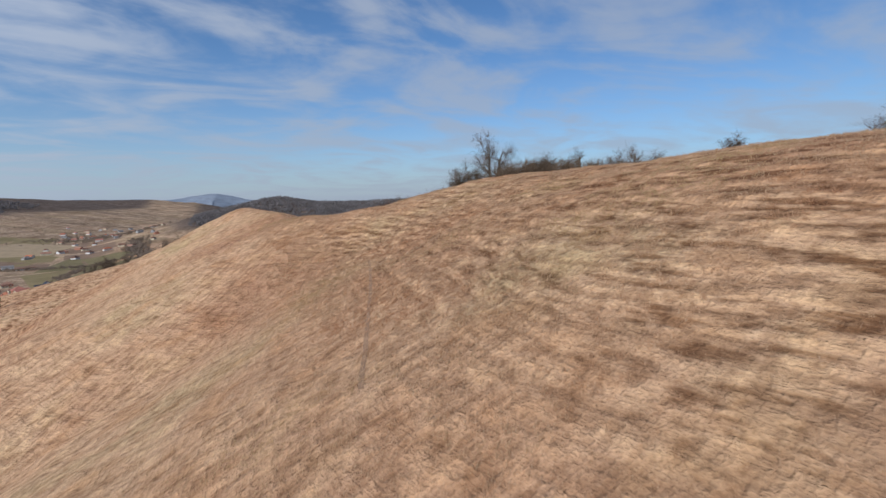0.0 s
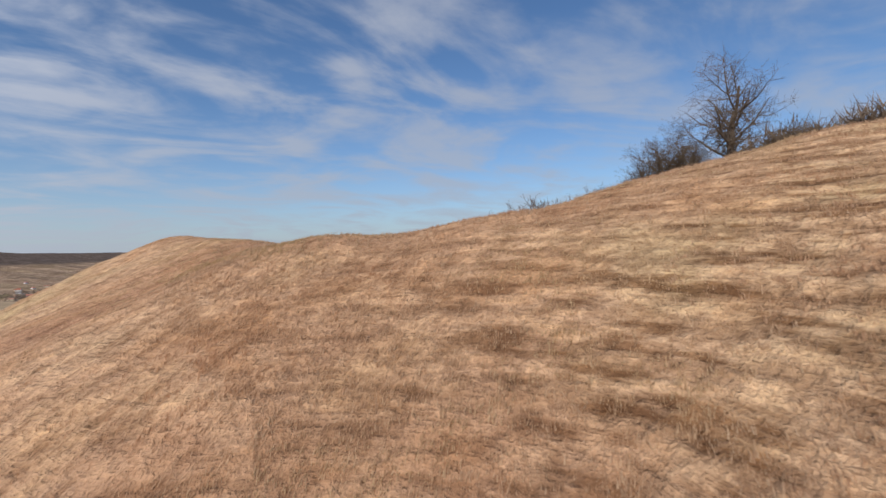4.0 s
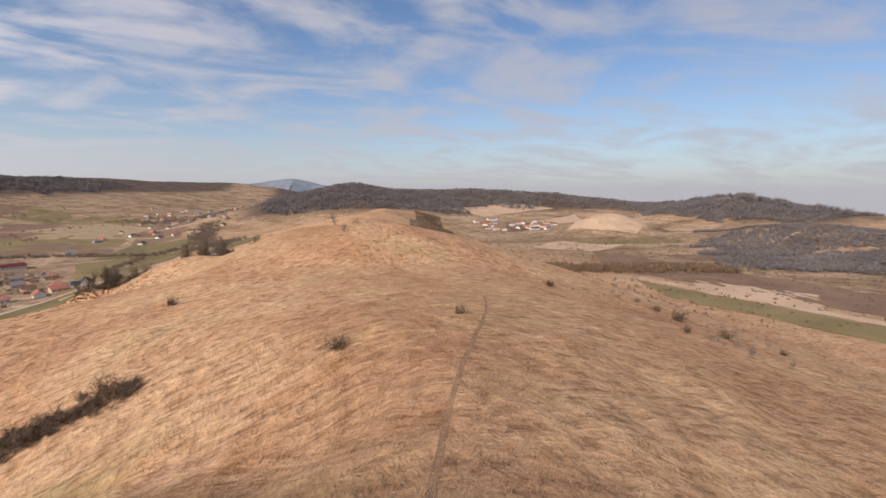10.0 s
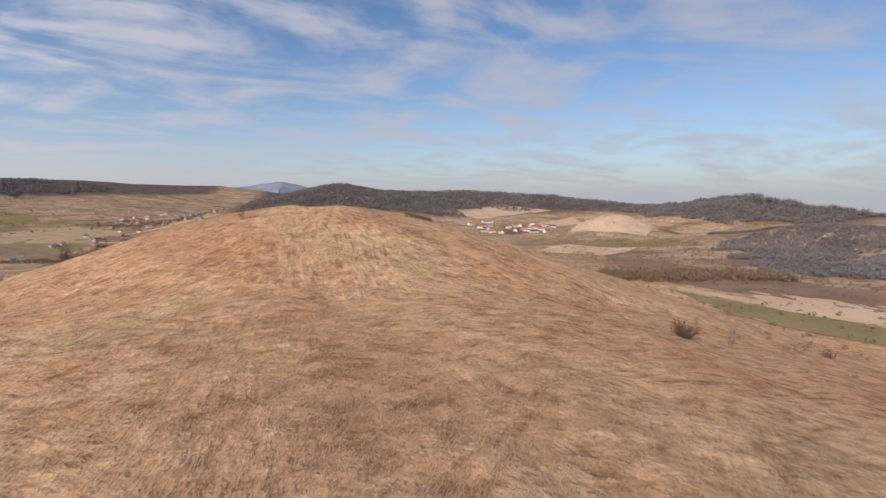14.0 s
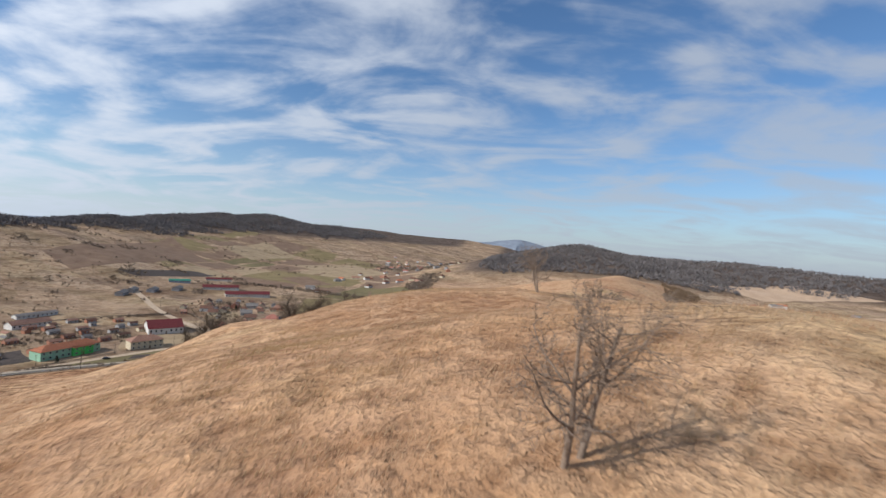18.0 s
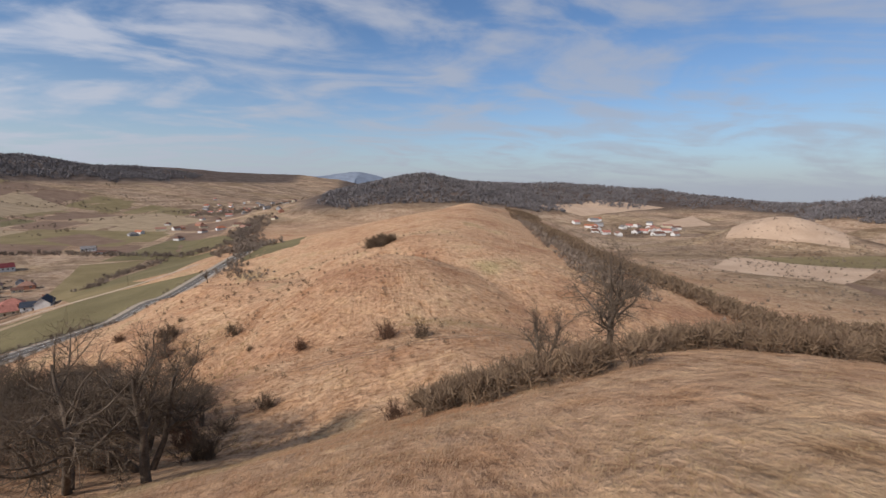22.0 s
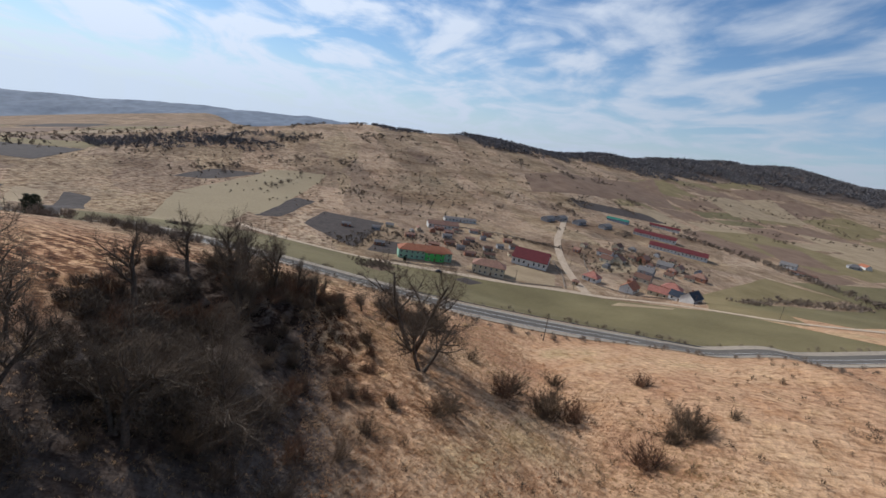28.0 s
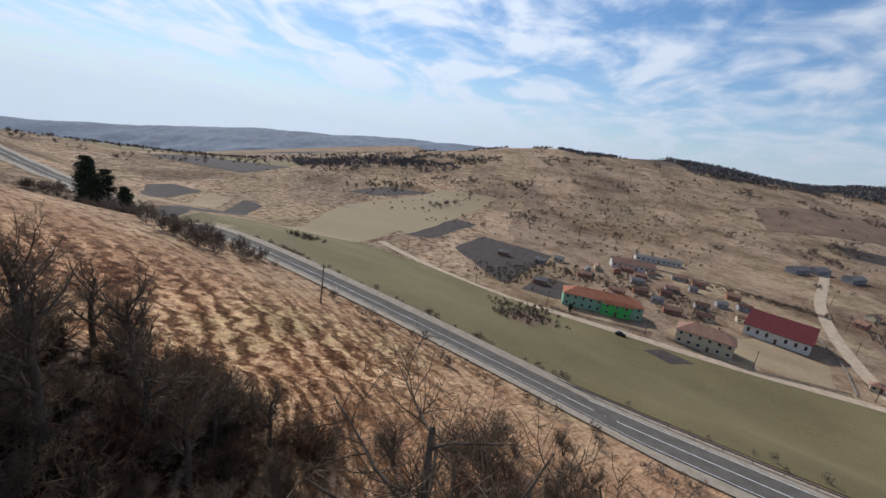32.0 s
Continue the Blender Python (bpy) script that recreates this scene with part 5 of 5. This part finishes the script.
def patches(n, x0, x1, y0, y1, size, thick_at, grain, label, seed, mat):
    """Scrub in uneven patches over a block of land."""
    r = np.random.RandomState(seed)
    x, y = r.uniform(x0, x1, n), r.uniform(y0, y1, n)
    keep = wave(x, y, grain, seed + 1) + 0.5 * wave(x, y, grain * 0.3, seed + 2) > thick_at
    keep &= drape(x, y) > 4.5
    crowns("scrub", np.stack([x, y], -1)[keep], size, mat, label, seed + 3, 20, 0.07)


patches(14000, -860, -360, 330, 980, 4.2, 0.6, 95, "brown scrub in patches on the western slope", 301, hedge_mat)
patches(3000, -900, -420, -250, 330, 4.5, 0.4, 130, "brown scrub and trees on the southern valley floor", 311, scrub_mat)
patches(3600, -1000, -300, 900, 1900, 5.0, 0.45, 170, "leafless trees and scrub in the long valley", 321, scrub_mat)
patches(3600, 150, 480, 280, 1000, 2.4, 0.45, 80, "brown scrub in patches in the side valley", 331, hedge_mat)
patches(1500, -330, -215, 620, 760, 2.4, 0.1, 40, "small bare garden trees between the cottages", 341, scrub_mat)
crowns("hedge", along([(-110, 860), (-200, 880), (-300, 900), (-400, 880)], 420, 14, 91), 4.5, hedge_mat, "leafless hedgerow between the fields", 92)
crowns("hedge", along([(-60, 690), (-95, 780), (-110, 870), (-140, 1000), (-160, 1200)], 1000, 22, 93), 5.5, hedge_mat, "leafless trees along the stream", 94)
crowns("hedge", along([(-175, 690), (-195, 760), (-190, 850)], 260, 10, 95), 3.5, hedge_mat, "leafless hedgerow between the fields", 96)
crowns("hedge", along([(-300, 640), (-320, 600), (-330, 570)], 120, 4, 97), 2.4, hedge_mat, "dark hedgerow behind the houses", 98)
crowns("hedge", along([(-268, 455), (-290, 470), (-310, 500), (-290, 540), (-262, 560)], 360, 20, 99), 2.6, scrub_mat, "bushes between the gardens", 100)
crowns("hedge", along([(-240, 640), (-290, 680), (-300, 730), (-250, 720)], 380, 30, 101), 2.8, scrub_mat, "bushes between the gardens", 102)
crowns("hedge", along([(-215, 455), (-228, 470), (-236, 485)], 60, 7, 103), 2.2, scrub_mat, "bushes at the edge of the crop", 104)
crowns("hedge", along([(-196, 456), (-208, 466), (-218, 478)], 90, 9, 121), 2.2, scrub_mat, "brown weeds and bushes in the crop hollow", 122)
crowns("hedge", along([(-228, 372), (-240, 380)], 26, 5, 105), 2.6, scrub_mat, "bushes at the edge of the crop", 106)
crowns("hedge", along([(-30, 590), (-50, 610), (-62, 630), (-66, 700)], 160, 9, 107), 3.0, hedge_mat, "bushes between hill and road", 108)
crowns("woods", along([(-150, 1400), (-260, 1500), (-380, 1500), (-300, 1750)], 900, 90, 109), 6, hedge_mat, "leafless trees of the far village", 110)
crowns("woods", along([(400, 960), (480, 1010), (560, 1060)], 320, 50, 111), 4.5, hedge_mat, "leafless trees of the village in the side valley", 112)

# ---- the village ----
house(-254, 506, 82, 34, 10.5, 5.8, 2.6, "mint", "orange", True, 2, "long two-storey house, green plaster, orange tiled hip roof", chimneys=3)
green_bay = house(-247.5, 511, 82, 12, 2.0, 5.6, 0.8, "green", "orange", False, 2, "bright green plastered bay of the long house", "house_bay", chimneys=0)
house(-230, 541, 62, 20, 10, 5.8, 2.8, "cream", "faded", True, 2, "two-storey cream house with faded tiled hip roof", chimneys=2)
house(-256, 586, 52, 24, 22, 4.6, 5.0, "white", "red", False, 1, "large white hall with dark red metal roof", "hall", "hall", chimneys=0)
house(-216, 596, 50, 4, 3.2, 2.5, 1.1, "cream", "faded", True, 1, "tiny cream shed at the lane corner", "shed", "shed", chimneys=0)
house(-338, 546, 85, 26, 8.5, 3.4, 2.4, "white", "faded", False, 1, "long low white house with faded tiles")
house(-366, 572, 85, 30, 6, 2.6, 1.2, "white", "grey", False, 1, "long low white stable with grey sheet roof", "stable", "barn", chimneys=0)
house(-316, 786, 40, 52, 15, 3.6, 3.0, "white", "red", False, 1, "long white barn with dark red roof", "barn", "barn", chimneys=0)
house(-374, 812, 38, 44, 13, 3.6, 2.8, "white", "red", False, 1, "long white barn with dark red roof", "barn", "barn", chimneys=0)
house(-432, 884, 38, 36, 7, 3.0, 2.0, "white", "red", False, 1, "long low barn with dark red roof", "barn", "barn", chimneys=0)
for bx, by, bt in ((-410, 694, 120), (-419, 716, 120), (-408, 734, 118), (-400, 764, 116)):
    house(bx, by, bt, 19, 8, 3.4, 2.0, "grey", "grey", False, 1, "grey barn with sheet-metal roof", "barn", "barn", chimneys=0)
house(-444, 818, 38, 26, 9, 3.2, 1.8, "bluegrey", "green", False, 1, "shed with green sheet-metal roof", "shed", "shed", chimneys=0)
house(-226, 616, 30, 10, 8, 3.2, 3.0, "white", "pink", True, 1, "white cottage with pinkish tiled hip roof")
house(-207, 631, 120, 13, 8.5, 3.2, 3.2, "white", "orange", False, 1, "white cottage with bright orange tiled roof")
house(-200, 648, 40, 12, 8, 3.0, 2.8, "cream", "pink", False, 1, "cream cottage with pinkish tiled roof")
house(-178, 650, 110, 13, 8, 3.4, 3.4, "white", "dark", False, 1, "white house with dark slate roof and gable", chimneys=1)
house(-184, 646, 20, 8, 6, 3.2, 2.6, "white", "dark", False, 1, "white wing with dark slate roof", chimneys=0)
house(-209, 669, 30, 12, 9, 3.2, 3.0, "brick", "pink", True, 1, "brick cottage with pinkish tiled hip roof")
house(-298, 922, 20, 14, 9, 4.0, 2.4, "white", "grey", False, 1, "white farmhouse among the fields")
house(-272, 905, 25, 22, 5, 2.4, 1.2, "white", "brown", False, 1, "low white shed among the fields", "shed", "shed", chimneys=0)
rh = random.Random(23)
SIDE = (("white", "brown"), ("cream", "faded"), ("white", "orange"), ("grey", "grey"), ("white", "pink"), ("brick", "faded"), ("cream", "brown"))
for k in range(55):
    x, y = rh.uniform(-315, -214), rh.uniform(640, 745)
    if x + 0.35 * (y - 640) > -205 or any((x - h.location.x) ** 2 + (y - h.location.y) ** 2 < 95 for h in HOUSES):
        continue
    w, r = rh.choice((SIDE[0], SIDE[1], SIDE[3], SIDE[6], SIDE[5]))
    small = rh.random() < 0.65
    house(x, y, rh.choice((25, 30, 115, 120)), rh.uniform(5, 7) if small else rh.uniform(9, 13), rh.uniform(4, 5) if small else rh.uniform(6.5, 8), 2.4 if small else 3.1, 1.6 if small else 2.6, w, r, rh.random() < 0.4, 1,
          "small garden shed of the village" if small else "cottage of the village with tiled roof", "shed" if small else "house", "shed" if small else "house", far=True, chimneys=0 if small else 1)
for k in range(60):
    x, y = rh.uniform(-330, -262), rh.uniform(462, 600)
    if any((x - h.location.x) ** 2 + (y - h.location.y) ** 2 < 110 for h in HOUSES):
        continue
    house(x, y, rh.choice((82, 172, 75)), rh.uniform(4, 8), rh.uniform(3, 4.5), 2.2, 1.1, rh.choice(("grey", "brick", "cream")), rh.choice(("grey", "brown", "faded")), False, 1, "small outbuilding behind the long house", "shed", "shed", far=True, chimneys=0)
for k in range(60):
    y = rh.uniform(1010, 2050)
    x = -120 - (y - 1000) * 0.16 + rh.uniform(-190, 60)
    w, r = rh.choice(SIDE)
    house(x, y, rh.uniform(0, 180), rh.uniform(10, 16), rh.uniform(7, 9), 3.4, 3.0, w, r, rh.random() < 0.4, 1, "distant house of the long village", far=True, chimneys=0)
for k in range(26):
    x, y = rh.uniform(385, 590), rh.uniform(950, 1110)
    w, r = rh.choice(SIDE[:5])
    house(x, y, rh.uniform(0, 180), rh.uniform(10, 22), rh.uniform(7, 10), 3.6, 2.8, "white" if k % 3 else w, r, False, 1, "distant house in the side valley", far=True, chimneys=0)

# ---- poles and crash barrier ----
pole_wood = two_tone("weathered_pole", (0.06, 0.045, 0.035), (0.14, 0.11, 0.085), 4.0, 20.0, 0.9)
steel = two_tone("dull_steel", (0.10, 0.10, 0.10), (0.20, 0.19, 0.18), 3.0, None, 0.6)


def utility_pole(label):
    ob = thing("utility_pole", label, "pole")
    part_mesh("post", tubes([(0, 0, -0.5, 0, 0, 8.2, 0.15, 0.10)], 8), pole_wood, ob)
    bm = bmesh.new()
    part("crossarm", box(bm, -0.9, 0.9, -0.06, 0.06, 7.6, 7.74), pole_wood, ob)
    for x in (-0.8, 0.0, 0.8):
        part_mesh("insulator", tubes([(x, 0, 7.74, x, 0, 7.95, 0.05, 0.03)], 6), frame_mat, ob)
    return ob


up = utility_pole("dark wooden utility pole beside the road")
pole_places = [(-139, 416, 60, 1.0), (-184, 330, 60, 1.0), (-104, 500, 60, 1.0)]
for k in range(9):
    t = 0.05 + k * 0.105
    s = np.linspace(0, 1, len(DIRT_X))
    pole_places.append((float(np.interp(t, s, DIRT_X)) - 5, float(np.interp(t, s, DIRT_Y)) + 3, 60, 0.85))
pole_places += [(-281, 634, 30, 0.8), (-250, 615, 30, 0.8), (-330, 662, 30, 0.8)]
strew(up, pole_places, "utility poles")

rail = thing("crash_barrier", "dark steel crash barrier along the road", "barrier")
ry_ = np.arange(300, 600, 4.0)
rx_ = road_line(ry_) - 6.4
rz_ = drape(rx_, ry_)
part_mesh("rail", tubes([(rx_[k], ry_[k], rz_[k] + 0.75, rx_[k + 1], ry_[k + 1], rz_[k + 1] + 0.75, 0.16, 0.16) for k in range(len(rx_) - 1)], 5), steel, rail)
post_mesh = tubes([(0, 0, -0.3, 0, 0, 0.8, 0.07, 0.07)], 5)
post_mesh.materials.append(steel)
for k in range(len(rx_)):
    p = new("post", post_mesh)
    p.location, p.parent = (rx_[k], ry_[k], rz_[k]), rail

# ---- fences, a parked car and wires of the village ----
fence_wood = two_tone("grey_fence_boards", (0.13, 0.11, 0.09), (0.26, 0.22, 0.18), 2.0, 12.0, 0.9)


def fence(line, label, gap=2.5, high=1.2):
    """A board fence along a line in plan: posts and two rails a bay."""
    ob = thing("fence", label, "fence", "fences of the village")
    for (x0, y0), (x1, y1) in zip(line, line[1:]):
        n = max(1, int(math.hypot(x1 - x0, y1 - y0) / gap))
        px = [x0 + (x1 - x0) * k / n for k in range(n + 1)]
        py = [y0 + (y1 - y0) * k / n for k in range(n + 1)]
        pz = [float(v) for v in drape(np.array(px), np.array(py))]
        for k in range(n + 1):
            part_mesh("post", tubes([(px[k], py[k], pz[k] - 0.3, px[k], py[k], pz[k] + high, 0.08, 0.07)], 4), fence_wood, ob)
            if k < n:
                for f in (0.25, 0.55, 0.85):
                    part_mesh("rail", tubes([(px[k], py[k], pz[k] + high * f, px[k + 1], py[k + 1], pz[k + 1] + high * f, 0.11, 0.11)], 4), fence_wood, ob)
    return ob


fence([(-231, 527), (-222, 537), (-214, 550), (-208, 581)], "grey wooden fence along the dirt road before the hall")
fence([(-208, 583), (-232, 597), (-262, 608)], "grey wooden fence beside the village lane")
fence([(-242, 482), (-236, 500), (-233, 522)], "grey wooden fence before the long house")
fence([(-219, 612), (-200, 622), (-186, 640), (-172, 655)], "grey wooden fence of the cottage gardens")
fence([(-298, 640), (-330, 600), (-345, 560)], "grey wooden fence along the gardens behind the houses", 4.0)
fence([(-232, 620), (-258, 634), (-285, 652)], "grey wooden fence of the cottage gardens")

car_paint = two_tone("dark_car_paint", (0.015, 0.016, 0.02), (0.03, 0.03, 0.035), 3.0, None, 0.35, 0.0, 0.5)
tyre_rubber = two_tone("tyre_rubber", (0.015, 0.015, 0.015), (0.03, 0.03, 0.03), 6.0)
car = thing("car", "small dark parked car on the dirt road", "car", "", on_ground(-225, 507, 70, 1.0))
car.matrix_world = Matrix.Translation((0, 0, 0.22)) @ car.matrix_world
bm = box(bmesh.new(), -2.0, 2.0, -0.82, 0.82, 0.3, 0.85)
bmesh.ops.bevel(bm, geom=bm.edges[:], offset=0.12, segments=2, affect="EDGES")
part("body", bm, car_paint, car)
bm = bmesh.new()
lo_ = [bm.verts.new((x, y, 0.84)) for x, y in ((-1.5, -0.76), (1.0, -0.76), (1.0, 0.76), (-1.5, 0.76))]
hi_ = [bm.verts.new((x, y, 1.42)) for x, y in ((-1.15, -0.62), (0.45, -0.62), (0.45, 0.62), (-1.15, 0.62))]
bm.faces.new(hi_)
for k in range(4):
    bm.faces.new((lo_[k], lo_[(k + 1) % 4], hi_[(k + 1) % 4], hi_[k]))
part("cabin", bm, pane_mat, car, "dark glazed cabin")
for wx in (-1.25, 1.25):
    for wy in (-0.8, 0.8):
        part_mesh("wheel", tubes([(wx, wy - 0.1, 0.31, wx, wy + 0.1, 0.31, 0.31, 0.31)], 14), tyre_rubber, car)

# ---- trodden paths ----
dirt_rut = two_tone("rutted_grass", (0.20, 0.125, 0.08), (0.33, 0.22, 0.14), 0.5, 4.0, 0.95, 0.5)
ribbon("footpath", [5, 19, 27, 34, 39, 50, 62], [420, 417, 414.5, 412.5, 411, 414, 420], 0, 0.5, 0.06, dirt_rut, "old wheel rut across the dry grass", "path", None, 0.8)
ribbon("footpath", [5, 19, 27, 34, 39, 50, 62], [421.6, 418.6, 416.1, 414.1, 412.6, 415.6, 421.6], 0, 0.5, 0.06, dirt_rut, "old wheel rut across the dry grass", "path", None, 0.8)
trodden = two_tone("trodden_grass", (0.20, 0.118, 0.07), (0.30, 0.188, 0.115), 0.8, 5.0, 0.95, 0.5)
ribbon("footpath", [5, 6, 8, 13, 18, 21], [19, 23, 28, 41, 56, 68], 0, 0.35, 0.02, trodden, "narrow trodden footpath in dry grass", "path", None, 0.8)
ribbon("footpath", [16, 18, 22, 26, 33, 40, 44], [150, 163, 172, 177, 187, 203, 214], 0, 0.4, 0.02, trodden, "narrow trodden footpath in dry grass", "path", None, 0.8)
ribbon("footpath", [27, 29, 31, 34, 38], [288, 296, 302, 312, 322], 0, 0.4, 0.02, trodden, "narrow trodden footpath in dry grass", "path", None, 0.8)

for off in (-0.75, 0.75):
    ribbon("footpath", [17.5, 16.6, 15.6, 14.3], [98, 110, 122, 128], off, 0.3, 0.02, trodden, "worn wheel track along the crest of the hill", "path", None, 0.8)
ribbon("track", [430, 470, 540, 610, 650], [520, 500, 505, 520, 530], 0, 4.0, 0.6, dirt, "pale farm track up the scrubby hill", "track")

# ---- dry grass ----
GRASS_X = [3, 6, 12, 15, 16, 18, 27, 36, 38, 28, 20, 17, 20, 24]
GRASS_Y = [0, 30, 65, 100, 125, 160, 190, 212, 235, 270, 300, 320, 340, 375]


def straw():
    m, n, l, b = material("straw_blades", 0.9, 0.1)
    g = n.new("ShaderNodeNewGeometry")
    c = ramp_node(n, l, g.outputs["Random Per Island"], [(0.0, (0.38, 0.235, 0.14)), (0.35, (0.45, 0.29, 0.175)), (0.7, (0.50, 0.34, 0.21)), (1.0, (0.56, 0.405, 0.26))])
    p = noise_node(n, l, 0.06, 3)
    c = mix_node(n, l, 0.6, c, ramp_node(n, l, p, [(0.35, (0.85, 0.62, 0.5)), (0.5, (1, 1, 1)), (0.65, (0.8, 0.86, 0.62))]), "MULTIPLY")
    l.new(c, b.inputs["Base Color"])
    thin = n.new("ShaderNodeBsdfTranslucent")
    l.new(c, thin.inputs["Color"])
    blend = n.new("ShaderNodeMixShader")
    blend.inputs[0].default_value = 0.45
    l.new(b.outputs[0], blend.inputs[1])
    l.new(thin.outputs[0], blend.inputs[2])
    l.new(blend.outputs[0], n["Material Output"].inputs["Surface"])
    return m


def grass(name, tufts, wide, blades, tall, seed, lean, block=None, broad=1.0):
    """Tufts of thin dry blades along a stretch of the hill, leaning downwind."""
    r = np.random.RandomState(seed)
    y = r.uniform(GRASS_Y[0] - 8, GRASS_Y[-1], tufts)
    x = np.interp(y, GRASS_Y, GRASS_X) + r.normal(0, wide, tufts)
    if block:
        x, y = r.uniform(block[0], block[1], tufts), r.uniform(block[2], block[3], tufts)
    keep = wave(x, y, 3.0, 77) + r.uniform(-0.9, 0.9, tufts) > -0.35
    x, y = x[keep], y[keep]
    n = len(x)
    z = drape(x, y)
    a = r.uniform(0, 6.283, (n, blades))
    s = tall * r.uniform(0.5, 1.3, (n, 1)) * r.uniform(0.6, 1.2, (n, blades))
    bx, by = x[:, None] + r.normal(0, 0.09, (n, blades)), y[:, None] + r.normal(0, 0.09, (n, blades))
    tilt = r.uniform(0.2, 0.9, (n, blades))
    tx = bx + np.cos(a) * s * tilt * 0.7 + lean[0] * s
    ty = by + np.sin(a) * s * tilt * 0.7 + lean[1] * s
    tz = z[:, None] + s * (1 - 0.45 * tilt)
    w = broad * (0.006 + 0.007 * r.uniform(0, 1, (n, blades)))
    px, py = -np.sin(a) * w, np.cos(a) * w
    zb = z[:, None] - 0.04 + 0 * bx
    v = np.stack([np.stack([bx - px, by - py, zb], -1), np.stack([bx + px, by + py, zb], -1), np.stack([tx, ty, tz], -1)], 2).reshape(-1, 3)
    me = mesh_from(name, v, np.arange(len(v)), 3)
    me.materials.append(straw_mat)
    return tagged(new(name, me), "long dry straw-coloured grass leaning on the slope", "grass", kind="stuff")


straw_mat = straw()
grass("grass", 170000, 7, 7, 0.17, 201, (0.35, 0.2))
grass("grass", 90000, 20, 6, 0.24, 202, (0.35, 0.2))
grass("grass", 26000, 7, 9, 0.42, 203, (0.3, 0.2), (-112, -8, 424, 486), 3.0)
grass("grass", 26000, 7, 8, 0.36, 204, (0.3, 0.2), (-45, 62, 385, 480), 3.0)
grass("grass", 40000, 7, 8, 0.30, 205, (0.3, 0.2), (8, 58, 12, 108), 2.0)
